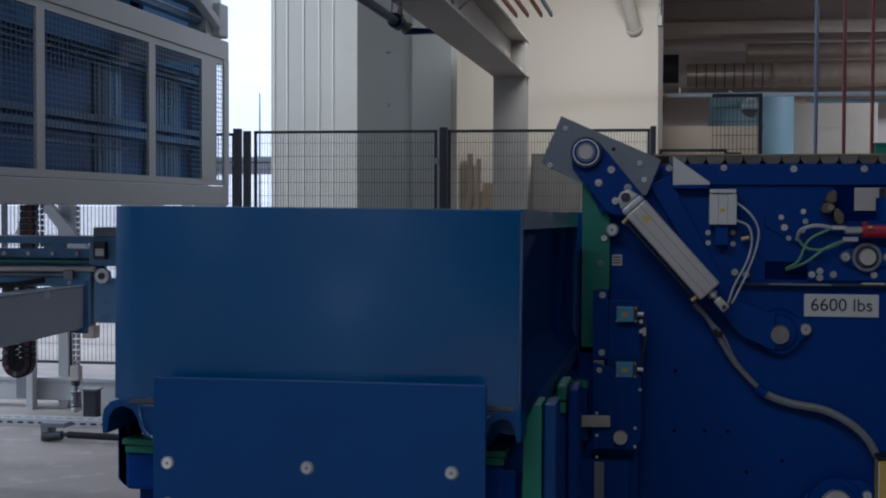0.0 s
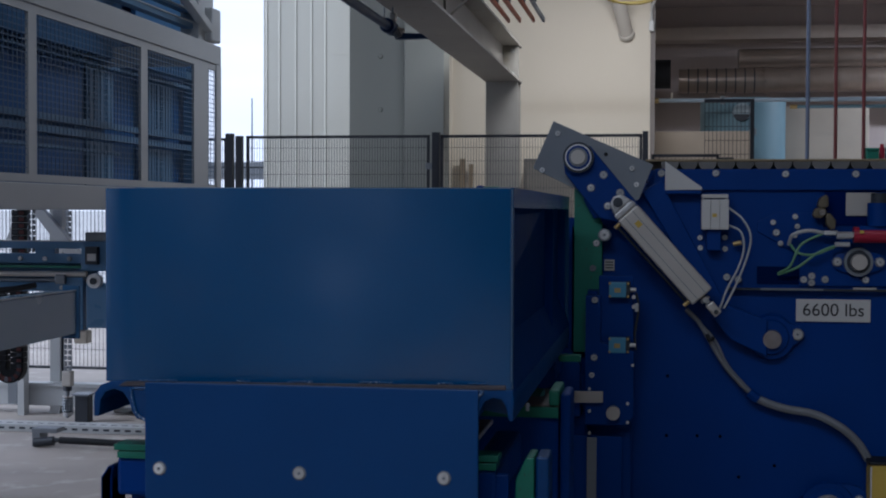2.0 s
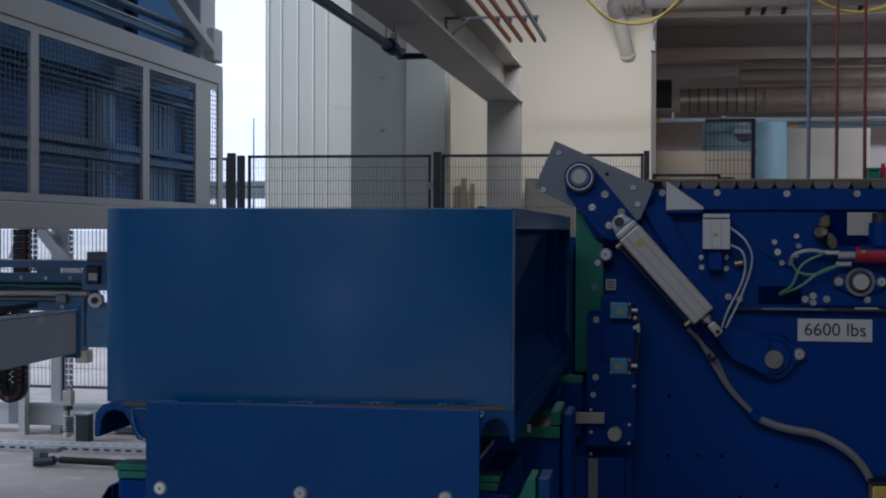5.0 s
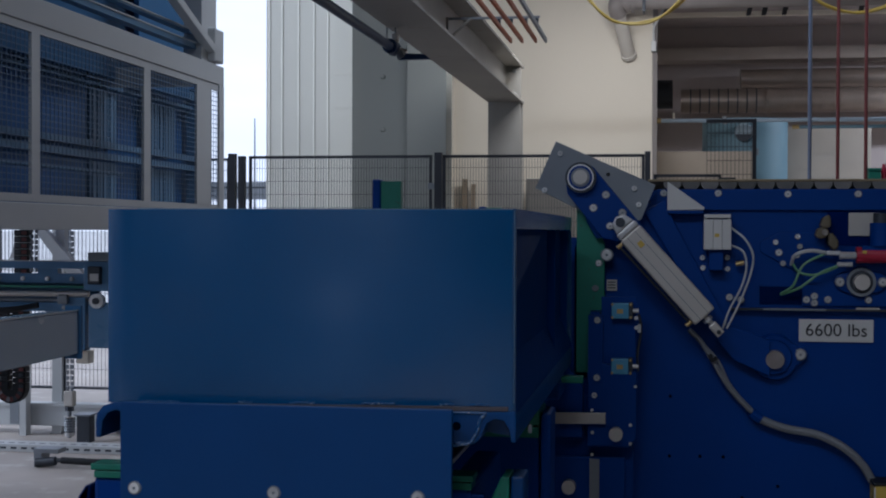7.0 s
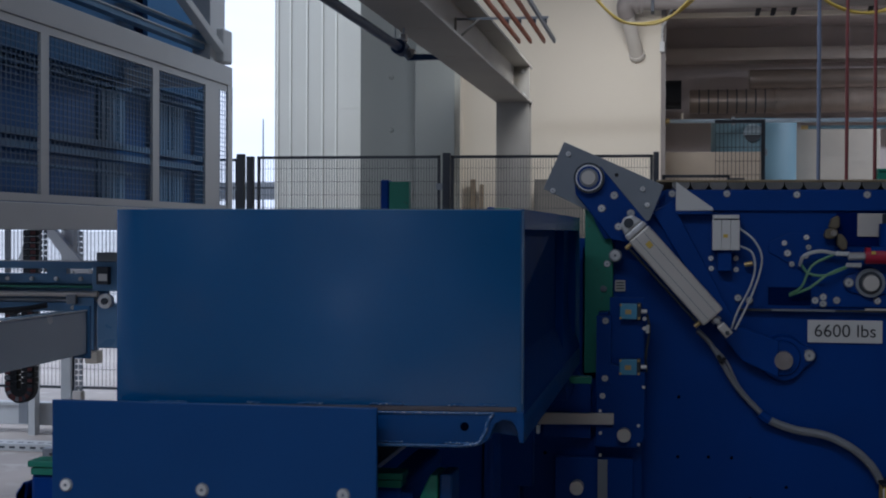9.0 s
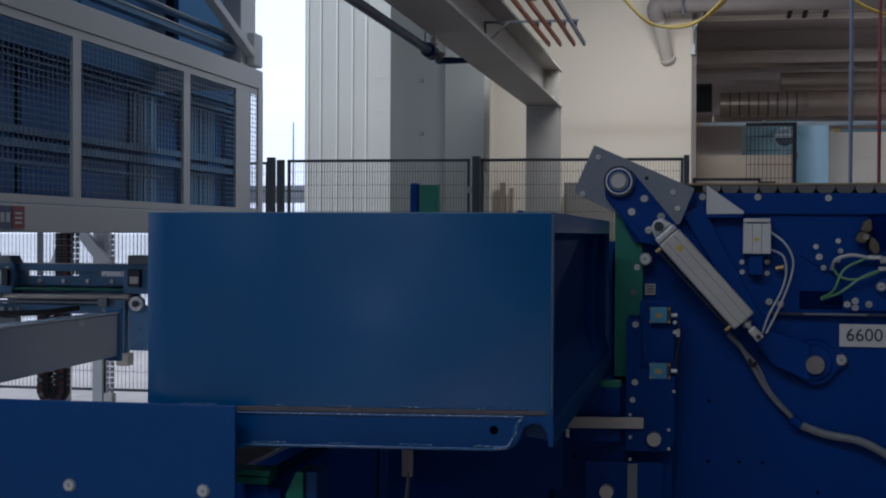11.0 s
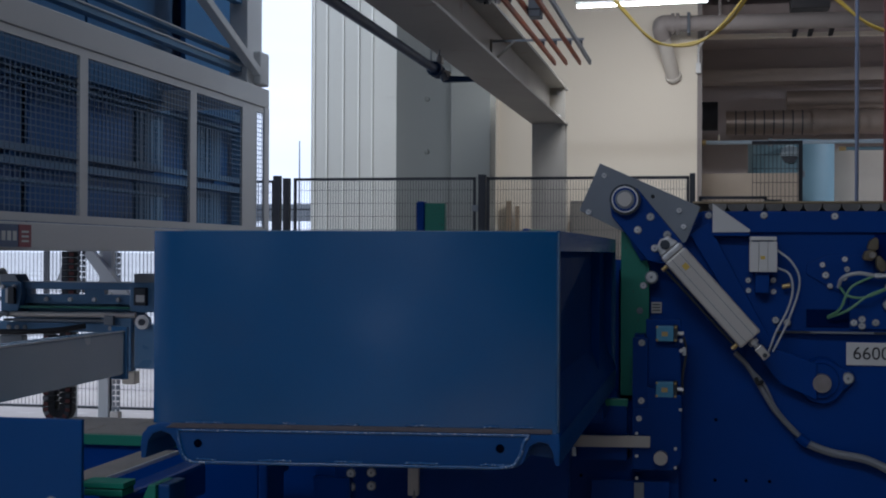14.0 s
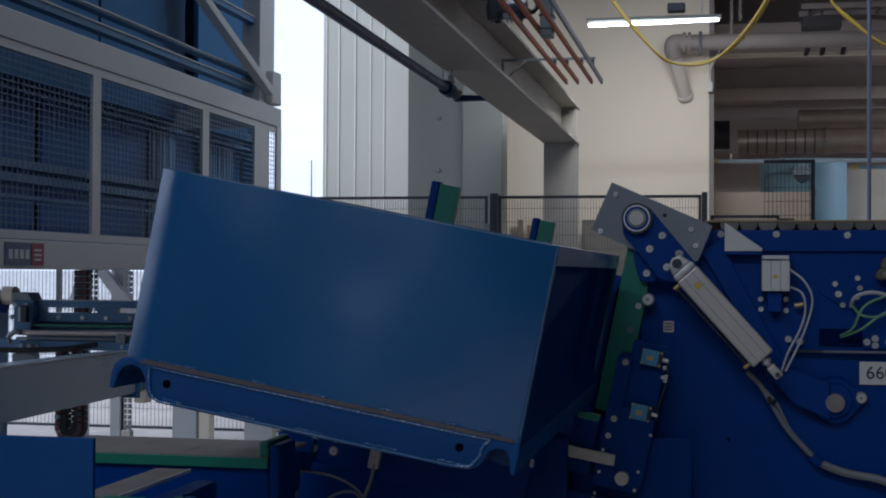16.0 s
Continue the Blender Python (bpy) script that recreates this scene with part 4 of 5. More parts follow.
for z, h in ((2.452, 0.034), (2.530, 0.016), (2.815, 0.034), (3.20, 0.034)):
    part("rail", B((-2.48, -2.43, 2.82, 6.88, z, z + h)), COLUMN, tower)
    part("rail_lip", B((-2.43, -2.425, 2.82, 6.88, z + h - 0.006, z + h)), GREY, tower)
for (ya, za, yb, zb) in ((7.05, 2.445, 4.0, 3.42), (4.0, 3.42, 2.8, 3.80)):
    d = Vector((0, yb - ya, zb - za)).normalized()
    n2 = Vector((0, -d.z, d.y)) * 0.021
    part("diagonal", P([(ya + n2.y, za + n2.z), (yb + n2.y, zb + n2.z), (yb - n2.y, zb - n2.z), (ya - n2.y, za - n2.z)], -2.41, -2.36, 0.002, axis="x"), GREY, tower)
part("gusset", B((-2.42, -2.36, 6.98, 7.13, 2.40, 2.58), bevel=0.01), GREY, tower)


# ---- mechanism under the cage ----
ARMGREY = mat("mid_grey_paint", (0.160, 0.235, 0.310), 0.24, vary=0.10, scale=3, bump=0.02)
SLATEBLUE = mat("slate_blue_paint", (0.095, 0.190, 0.330), 0.3, vary=0.18)
arm = thing("swing_arm", (-1.9, 3.7, 1.1), "grey box section arm reaching under the cage", "arm")
part("beam", P([(2.2, 1.24), (4.24, 1.232), (4.24, 1.092), (2.2, 1.19 - 0.12)], -2.0, -1.9, 0.004, axis="x"), ARMGREY, arm)
part("end_plate", B((-1.95, -1.892, 4.24, 4.255, 1.075, 1.25), bevel=0.003), TOWER, arm)
# Pale strip puts the light on the arm's top into colour.
part("top_edge", B((-1.904, -1.8985, 2.2, 4.238, 1.2335, 1.2375)), GREY, arm, "pale strip painted as the top edge's highlight")
part("support", B((-2.0, -1.9, 2.2, 2.3, 0, 1.07)), ARMGREY, arm)

track = thing("roller_track", (-2.8, 5.5, 1.2), "navy roller track with steel rods and guide rollers", "conveyor")
part("upper_beam", B((-3.02, -2.42, 5.5, 5.56, 1.334, 1.367), bevel=0.002), SLATEBLUE, track)
part("web", B((-3.02, -2.40, 5.52, 5.56, 1.27, 1.312), bevel=0.002), SLATEBLUE, track)
part("strip", B((-3.02, -2.36, 5.48, 5.52, 1.252, 1.262)), GREEN, track)
part("rod", C(((-3.0, 5.46, 1.225), (-2.40, 5.46, 1.229), 0.012)), ALU, track, smooth=True)
part("strip", B((-3.02, -2.36, 5.48, 5.52, 1.195, 1.205)), SLATE, track)
part("lower_beam", B((-3.02, -2.36, 5.50, 5.56, 1.15, 1.19), bevel=0.002), SLATEBLUE, track)
part("end_bracket", B((-2.408, -2.30, 5.46, 5.56, 1.367, 1.405), bevel=0.004), SLATE, track)
part("end_block", B((-2.43, -2.30, 5.47, 5.56, 1.24, 1.367), bevel=0.004), SLATEBLUE, track)
part("end_plate", B((-2.40, -2.28, 5.452, 5.52, 1.0, 1.19), bevel=0.004), SLATEBLUE, track)
part("roller", C(((-2.352, 5.45, 1.201), (-2.352, 5.42, 1.201), 0.031), n=24), STEEL, track, smooth=True)
part("roller_hub", C(((-2.352, 5.42, 1.201), (-2.352, 5.41, 1.201), 0.014), n=16), DARK, track, smooth=True)
for k in range(9):
    part("bolt", bolt_mesh(-3.064 + k * 0.112, 5.52, 1.290, 0.009), STEEL, track, smooth=True)
for k in range(3):
    part("bolt", bolt_mesh(-2.512 + k * 0.033, 5.46, 1.170, 0.009), STEEL, track, smooth=True)
part("back_plate", B((-3.9, -2.40, 5.565, 5.58, 1.15, 1.19)), SLATEBLUE, track)
part("back_plate", B((-3.02, -2.40, 5.565, 5.58, 1.19, 1.31)), SLATEBLUE, track)
part("end_block", P([(-3.03, 1.23), (-2.95, 1.23), (-2.935, 1.30), (-2.935, 1.366), (-3.03, 1.366)], 5.47, 5.56, 0.003), SLATEBLUE, track)
part("end_bracket", P([(-3.03, 1.366), (-2.938, 1.366), (-2.956, 1.40), (-3.03, 1.40)], 5.46, 5.56, 0.003), SLATE, track)
part("motor", C(((-3.09, 5.50, 1.385), (-3.035, 5.50, 1.385), 0.040), n=20), CREAM, track, smooth=True)
part("motor", C(((-3.16, 5.50, 1.36), (-3.09, 5.50, 1.36), 0.052), n=20), NAVY, track, smooth=True)
part("switch", B((-2.985, -2.955, 5.445, 5.47, 1.27, 1.345), bevel=0.003), DARK, track)
part("switch_face", B((-3.0, -2.987, 5.455, 5.47, 1.275, 1.335)), WHITE, track)
part("hose_bend", H([(-2.98, 5.45, 1.225), (-3.01, 5.45, 1.228), (-3.04, 5.45, 1.205), (-3.03, 5.45, 1.175)], 0.012, 8), SLATE, track, smooth=True)
for bx, bz in ((-3.006, 1.166), (-2.968, 1.166), (-2.93, 1.167), (-2.961, 1.344), (-3.015, 1.344)):
    part("bolt", bolt_mesh(bx, 5.46 if bz > 1.3 else 5.50, bz, 0.009), STEEL, track, smooth=True)
part("clamp_plate", B((-3.02, -2.91, 5.44, 5.49, 1.09, 1.135), bevel=0.006), SLATE, track)
# Bright strip stands in for the track's lit top edge.
part("end_edge", B((-2.94, -2.43, 5.498, 5.50, 1.3645, 1.3685)), STEEL, track, "pale strip painted as the top edge's highlight")
part("side_plate", B((-2.52, -2.418, 5.46, 5.50, 0.99, 1.215), bevel=0.003), SLATEBLUE, track)
part("knob", B((-2.535, -2.49, 5.44, 5.46, 1.185, 1.225), bevel=0.004), SLATE, track)
for cx0 in (-3.35, -3.0, -2.66):
    part("web_bridge", B((cx0, cx0 + 0.09, 5.52, 5.56, 1.31, 1.336)), SLATEBLUE, track)
part("drag_cable", H([(-3.4, 5.44, 1.165), (-3.0, 5.42, 1.15), (-2.75, 5.42, 1.16), (-2.62, 5.44, 1.18)], 0.012), BLACK, track, smooth=True)
part("gear_box", B((-2.30, -2.22, 5.46, 5.60, 1.02, 1.34), bevel=0.006), TOWER, track)
part("switch", B((-2.40, -2.345, 5.44, 5.47, 1.27, 1.345), bevel=0.003), DARK, track)
part("switch_face", B((-2.388, -2.350, 5.437, 5.44, 1.285, 1.315)), WHITE, track)
part("hanger", B((-2.47, -2.43, 5.50, 5.54, 0.98, 1.15)), SLATEBLUE, track)
part("damper", B((-2.47, -2.41, 5.48, 5.54, 0.93, 0.985), bevel=0.006), CREAM, track)
for x in (-3.8, -3.25):
    part("post", B((x, x + 0.08, 5.6, 5.68, 0, 1.36)), SLATEBLUE, track)

CHAINRED = mat("dull_red_cable", (0.10, 0.022, 0.018), 0.6)


def energy_chain(x, y, label, w, zt, zb):
    ob = thing("cable_chain", (x, y, zb), label, "cable chain")
    n = int((zt - zb) / 0.030)
    for k in range(n):
        z = zb + k * 0.030
        part("link", B((x, x + w, y, y + 0.05, z, z + 0.0285), bevel=0.002), BLACK, ob)
        part("link_bar", B((x + w * 0.56, x + w * 0.92, y - 0.003, y, z + 0.006, z + 0.023)), CHAINRED, ob)
        part("link_bar", B((x + w * 0.10, x + w * 0.46, y - 0.003, y, z + 0.006, z + 0.023)), DARK, ob)
    return ob
energy_chain(-3.012, 6.0, "black cable chain with reddish links", 0.070, 1.53, 1.20)
loop = thing("chain_loop", (-3.04, 6.0, 0.68), "black cable chain hanging in a narrow loop", "cable chain")
for k in range(46):
    if k < 18:
        lx, lz, la = -3.071, 1.22 - k * 0.0262, 0
    elif k < 28:
        la = (k - 17.5) / 10 * 180
        lx, lz = -3.0285 - 0.0425 * math.cos(radians(la)), 0.757 - 0.0425 * math.sin(radians(la))
    else:
        lx, lz, la = -2.986, 0.765 + (k - 28) * 0.0262, 180
    bm = B((-0.032, 0.032, -0.025, 0.025, -0.0118, 0.0118), bevel=0.003)
    bmesh.ops.transform(bm, matrix=pose(lx, 6.02 + 0.002 * (k % 2), lz, 0, -la, 0), verts=bm.verts)
    lk = part("link", bm, BLACK, loop)
    bm = B((-0.024, -0.002, -0.0285, -0.0255, -0.008, 0.008))
    bmesh.ops.transform(bm, matrix=pose(lx, 6.02, lz, 0, -la, 0), verts=bm.verts)
    part("cable_face", bm, (CHAINRED, HOSE, CHAINRED)[k % 3] if k < 24 else (DARK, CHAINRED)[k % 2], lk)
for cxp, zb, zt, cy in ((-4.056, 0.38, 1.5, 8.9), (-2.889, 1.20, 1.52, 5.95)):
    ch = thing("roller_chain", (cxp, cy, zb), "hanging grey steel roller chain", "chain")
    kk = cy / 6.0
    n = int((zt - zb) / (0.026 * kk))
    for k in range(n):
        z = zb + k * 0.026 * kk
        for side in (-0.011, 0.011):
            part("link", B((cxp + (side - 0.008) * kk, cxp + (side + 0.008) * kk, cy + (0.006 if k % 2 else 0.0), cy + 0.012, z, z + 0.022 * kk), bevel=0.003), HOSE if k % 2 else SLATE, ch)
sh = thing("spring_rod", (-4.056, 8.9, 0.06), "steel shackle with spring rod at the chain end", "rod")
part("shackle", B((-4.092, -4.022, 8.88, 8.94, 0.276, 0.385), bevel=0.008), ALU, sh)
part("nut", C(((-4.056, 8.9, 0.246), (-4.056, 8.9, 0.276), 0.030), n=6), DARK, sh)
part("rod", C(((-4.056, 8.9, 0.06), (-4.056, 8.9, 0.25), 0.014)), SLATE, sh, smooth=True)
part("sleeve", C(((-4.056, 8.9, 0.09), (-4.056, 8.9, 0.20), 0.026)), DARK, sh, smooth=True)
part("spring", H([(-4.056 + 0.034 * math.cos(k * 0.8), 8.9 + 0.034 * math.sin(k * 0.8), 0.098 + k * 0.0023) for k in range(0, 46)], 0.0075, 6, 2), SLATE, sh, smooth=True)
part("collar", C(((-4.056, 8.9, 0.072), (-4.056, 8.9, 0.096), 0.034), n=18), STEEL, sh, smooth=True)
part("collar", C(((-4.056, 8.9, 0.200), (-4.056, 8.9, 0.208), 0.038), n=18), ALU, sh, smooth=True)
stp = thing("stop_block", (-4.02, 9.1, 0.0), "dark steel stop post standing on the floor", "post")
part("post", B((-4.076, -3.979, 9.06, 9.15, 0.0, 0.189), bevel=0.003), DARK, stp)
part("cap", B((-4.092, -3.968, 9.04, 9.17, 0.189, 0.201)), SLATE, stp)

sub = thing("steel_subframe", (-4.2, 9.4, 0.0), "pale grey steel subframe beams on the floor", "frame")
part("beam", B((-6.4, -3.2, 9.4, 9.52, 0.061, 0.226), bevel=0.004), GREY, sub)
part("beam_lip", B((-6.4, -3.2, 9.385, 9.40, 0.205, 0.228)), GREY, sub)
part("post", B((-4.625, -4.575, 9.30, 9.38, 0.0, 1.7)), GREY, sub)
part("web_plate", B((-4.73, -4.66, 9.36, 9.385, 0.075, 0.235)), SLATE, sub)
part("foot", P([(-4.45, 0.0), (-4.36, 0.0), (-4.345, 0.062), (-4.40, 0.062)], 9.42, 9.5, 0.002), GREY, sub)
part("foot", B((-3.4, -3.3, 9.42, 9.5, 0.0, 0.062)), GREY, sub)
part("foot", B((-6.2, -6.1, 9.42, 9.5, 0.0, 0.062)), GREY, sub)
part("slim_post", B((-4.478, -4.402, 9.525, 9.60, 0.0, 2.4)), GREY, sub)
part("pipe", C(((-4.394, 9.56, 0.226), (-4.394, 9.56, 2.4), 0.008)), DARK, sub, smooth=True)
part("diagonal", P([(-4.245, 1.62), (-4.178, 1.62), (-3.77, 1.175), (-3.888, 1.175)], 8.55, 8.61), GREY, sub)
part("diagonal", P([(-4.245, 1.62), (-4.178, 1.62), (-4.31, 1.30), (-4.36, 1.30)], 8.62, 8.66), GREY, sub)
part("hanger", B((-4.028, -3.965, 8.62, 8.68, 0.9, 1.62)), GREY, sub)
for px0, px1, pm in ((-3.993, -3.803, GREY), (-3.785, -3.702, CREAM), (-3.431, -3.214, GREY)):
    part("post", B((px0, px1, 9.55, 9.66, 0.0, 1.62), bevel=0.004), pm, sub)
fr = thing("floor_rail", (-4.0, 8.7, 0.0), "pale slotted floor rail with a sliding stop", "rail")
part("bar", B((-6.4, -2.8, 8.62, 8.78, 0.0, 0.050), bevel=0.003), GREY, fr)
for k in range(34):
    part("slot", B((-5.4 + k * 0.075, -5.358 + k * 0.075, 8.6185, 8.62, 0.018, 0.032)), DARK, fr)
    part("slot", B((-5.37 + k * 0.075, -5.328 + k * 0.075, 8.67, 8.69, 0.050, 0.0512)), DARK, fr)
stop = thing("rail_stop", (-3.85, 8.1, 0.0), "grey steel bracket with a dark buffer on the floor", "bracket")
part("top_plate", B((-3.925, -3.757, 8.08, 8.2, 0.088, 0.117), bevel=0.003), SLATE, stop)
part("leg", B((-3.922, -3.870, 8.08, 8.2, 0.0, 0.088), bevel=0.003), SLATE, stop)
part("buffer", C(((-3.90, 8.07, 0.030), (-3.77, 8.07, 0.045), 0.028), n=14), DARK, stop, smooth=True)
part("rod", C(((-3.80, 8.07, 0.05), (-3.10, 8.07, 0.035), 0.014)), DARK, stop, smooth=True)
part("sleeve", C(((-3.73, 8.07, 0.049), (-3.30, 8.07, 0.040), 0.022), n=14), BLACK, stop, smooth=True)


# ---- fence ----
FENCE = mat("charcoal_fence_paint", (0.022, 0.025, 0.032), 0.5, 0.2)
def fence_panel(x0, x1, y, z0, z1, name="mesh_fence", label="charcoal wire mesh fence panel", sx=0.022, wire=0.0030, left=True, sz=0.105):
    f = thing(name, ((x0 + x1) / 2, y, 0.0), label, "fence", "safety fence")
    part("top_rail", B((x0, x1, y, y + 0.025, z1 - 0.022, z1)), FENCE, f)
    part("bottom_rail", B((x0, x1, y, y + 0.025, z0, z0 + 0.022)), FENCE, f)
    bm = bmesh.new()
    k = 0
    while x0 + k * sx < x1:
        bmesh.ops.create_cube(bm, size=1, matrix=Matrix.Translation((x0 + k * sx, y + 0.01, (z0 + z1) / 2)) @ Matrix.Diagonal((wire, wire, z1 - z0, 1)))
        k += 1
    z = z1 - 0.1
    while z > z0:
        bmesh.ops.create_cube(bm, size=1, matrix=Matrix.Translation(((x0 + x1) / 2, y + 0.006, z)) @ Matrix.Diagonal((x1 - x0, wire, wire, 1)))
        z -= sz
    part("wire_mesh", bm, FENCE, f)
    for px in ((x0, x1 - 0.022) if left else (x1 - 0.022,)):
        part("stile", B((px, px + 0.022, y, y + 0.025, z0, z1)), FENCE, f)
    part("bracket", B((x1 - 0.03, x1 + 0.02, y - 0.01, y, z1 - 0.27, z1 - 0.22), bevel=0.003), SLATE, f)
    return f
def fence_post(f, x, y, z1, w=0.06):
    part("post", B((x - w / 2, x + w / 2, y - 0.01, y + 0.05, 0.01, z1)), FENCE, f)
    part("foot", B((x - 0.07, x + 0.07, y - 0.05, y + 0.1, 0.0, 0.01)), FENCE, f)
fa = fence_panel(-3.30, -1.804, 10.6, 0.15, 2.10)
fb2 = fence_panel(-1.718, -0.146, 10.6, 0.15, 2.10)
fence_post(fb2, -1.7545, 10.6, 2.12, 0.058)
fence_post(fa, -3.442, 10.6, 2.12, 0.058)
fence_post(fa, -3.362, 10.6, 2.10, 0.052)
fence_post(fb2, -0.1225, 10.6, 2.12, 0.043)
fx = fence_panel(-8.5, -3.55, 10.9, 0.15, 2.10, label="long charcoal mesh fence outside the door", sx=0.035, wire=0.003, sz=0.42)
for q in (-8.5, -3.55):
    fence_post(fx, q, 10.9, 2.10)
fx = fence_panel(-8.5, -4.4, 16.5, 0.1, 2.05, label="long mesh fence in the snowy yard", sx=0.05, wire=0.004, sz=0.42)
for q in (-8.5, -4.4):
    fence_post(fx, q, 16.5, 2.05)
fx = fence_panel(0.325, 0.690, 10.6, 0.1, 2.356, label="tall black mesh gate panel at the side bay", sx=0.030, wire=0.0042, left=False)
part("stile_cover", B((0.662, 0.692, 10.58, 10.60, 0.1, 2.36)), BLACK, fx)
part("rail_cover", B((0.318, 0.662, 10.58, 10.60, 2.334, 2.36)), BLACK, fx)
part("foot", B((0.60, 0.72, 10.55, 10.7, 0.0, 0.1)), FENCE, fx)
fx = fence_panel(-0.075, 0.435, 10.62, 0.1, 1.944, label="low black mesh fence at the side bay", sx=0.030, wire=0.0035)
part("foot", B((-0.08, 0.0, 10.56, 10.7, 0.0, 0.1)), FENCE, fx)
part("foot", B((0.36, 0.44, 10.56, 10.7, 0.0, 0.1)), FENCE, fx)
part("stub_rail", B((0.436, 0.544, 10.622, 10.642, 1.904, 1.918)), FENCE, fx)
yd = thing("yard_barrier", (-4.3, 19, 0), "grey barrier rail in the snowy yard", "barrier")
part("rail", B((-9, -4.6, 19, 19.1, 1.95, 2.2)), SLATE, yd)
for x in (-8.8, -7.0, -5.2, -4.7):
    part("post", B((x, x + 0.12, 19, 19.1, -0.03, 1.95)), SLATE, yd)
mast = thing("far_mast", (-18.4, 60, 0), "thin grey mast far beyond the yard", "mast")
part("pole", C(((-18.4, 60, -0.03), (-18.4, 60, 6.6), 0.07, 0.03)), SLATE, mast)


# ---- outside building ----
cb = thing("clad_building", (-3.5, 14.5, 0.0), "white ribbed metal clad building outside the door", "building")
part("wall", B((-4.197, -0.5, 14.1, 16.0, -0.03, 7.5)), CLAD, cb)
part("roof", B((-4.25, -0.45, 14.05, 16.05, 7.5, 7.62)), CLAD, cb)
for x in (-4.17, -4.03, -3.85, -3.68, -3.53):
    part("rib", P([(x, 14.1), (x + 0.009, 14.094), (x + 0.015, 14.094), (x + 0.024, 14.1)], 0, 7.5, axis="z"), CLAD, cb)
for z in (1.4, 2.8, 3.15, 4.5):
    part("flashing", B((-3.46, -2.6, 14.085, 14.1, z, z + 0.02)), CLAD, cb)
part("panel", B((-3.46, -2.5, 14.088, 14.1, 0.0, 7.4)), CLAD, cb)


# ---- girder frame ----
gird = thing("steel_girder", (-1.335, 8.0, 0.0), "grey painted steel girder frame with flanges", "girder")
part("bottom_flange", B((-1.48, -1.19, 2.5, 11.72, 2.600, 2.618)), BEAM, gird)
part("top_flange", B((-1.48, -1.19, 2.5, 11.72, 2.90, 2.918)), BEAM, gird)
part("web", B((-1.345, -1.325, 2.5, 11.72, 2.618, 2.90)), BEAM, gird)
part("end_stiffener", B((-1.325, -1.195, 11.5, 11.515, 2.618, 2.90)), BEAM, gird)
part("post_flange", B((-1.475, -1.200, 11.5, 11.515, 0, 2.6)), BEAM, gird)
part("post_flange", B((-1.475, -1.2, 11.70, 11.715, 0, 2.6)), BEAM, gird)
part("post_web", B((-1.345, -1.33, 11.515, 11.70, 0, 2.6)), BEAM, gird)
part("post_foot", B((-1.55, -1.12, 11.4, 11.8, 0, 0.02)), BEAM, gird)
bolts(gird, 11.5, ((-1.25, 2.86), (-1.25, 2.66)), 0.016)
for y in (4.0,):
    part("stiffener", B((-1.325, -1.20, y, y + 0.012, 2.618, 2.90)), BEAM, gird)
col = thing("steel_column", (-2.0, 11.5, 0), "grey painted steel column beside the door pier", "column")
part("shaft", B((-2.168, -1.825, 11.45, 11.75, 0.02, 5.6), bevel=0.006), PIER, col)
part("foot", B((-2.168, -1.78, 11.4, 11.8, 0.0, 0.02)), PIER, col)

BOOM = mat("dark_navy_tube", (0.010, 0.030, 0.085), 0.4, vary=0.2, spec=0.2)
noz = thing("spray_boom", (-1.447, 6.0, 2.48), "dark navy overhead tube with clamp and blade tip", "boom")
part("tube", C(((-1.447, 2.5, 2.478), (-1.447, 7.20, 2.487), 0.0235), n=18), BOOM, noz, smooth=True)
part("clamp", C(((-1.447, 7.14, 2.487), (-1.447, 7.27, 2.487), 0.040), n=18), BOOM, noz, smooth=True)
for hx, zb in ((-1.484, 2.52), (-1.437, 2.50)):
    part("hanger", C(((hx, 7.25, zb), (hx, 7.25, 2.60), 0.004), n=8), SLATE, noz, smooth=True)
part("hanger_block", B((-1.452, -1.418, 7.22, 7.28, 2.525, 2.565), bevel=0.005), ALU, noz)
part("barrel", C(((-1.445, 7.24, 2.480), (-1.375, 7.24, 2.455), 0.026, 0.022), n=16), ALU, noz, smooth=True)
part("ring", C(((-1.415, 7.22, 2.468), (-1.398, 7.22, 2.430), 0.020), n=14), SLATE, noz, smooth=True)
part("blade", P([(-1.415, 2.423), (-1.240, 2.425), (-1.275, 2.452), (-1.378, 2.456)], 7.22, 7.26, 0.003), BOOM, noz)

rack = thing("conductor_rails", (-0.9, 7.5, 2.8), "four copper coloured conductor rails on a bracket", "conductor rail")
for k, x in enumerate((-1.003, -0.928, -0.838, -0.771)):
    part("rail", B((x - 0.008, x + 0.008, 4.0, 9.0, 2.745, 2.775), bevel=0.002), COPPER if k < 3 else SLATE, rack)
for y in (5.0, 8.3):
    part("bracket", B((-1.2, -0.75, y, y + 0.012, 2.80, 2.814)), SLATE, rack)
    part("strut", C(((-1.17, y, 2.805), (-1.318, y, 2.675), 0.008)), BEAM, rack)
    part("wall_leg", B((-1.325, -1.312, y - 0.012, y + 0.012, 2.655, 2.815)), BEAM, rack)
    part("inner_arm", B((-1.312, -1.2, y, y + 0.012, 2.80, 2.814)), SLATE, rack)
    for x in (-1.003, -0.928, -0.838, -0.771):
        part("insulator", B((x - 0.012, x + 0.012, y, y + 0.03, 2.775, 2.80)), DARK, rack)

trol = thing("crane_trolley", (-1.2, 7.0, 2.92), "dark electric trolley hung beside the girder", "trolley")
part("body", B((-1.33, -1.20, 6.8, 7.3, 2.945, 3.15), bevel=0.02), DARK, trol)
part("motor", C(((-1.185, 6.95, 2.850), (-0.98, 6.95, 2.855), 0.048), n=18), mat("blue_motor", (0.02, 0.04, 0.09), 0.5), trol, smooth=True)
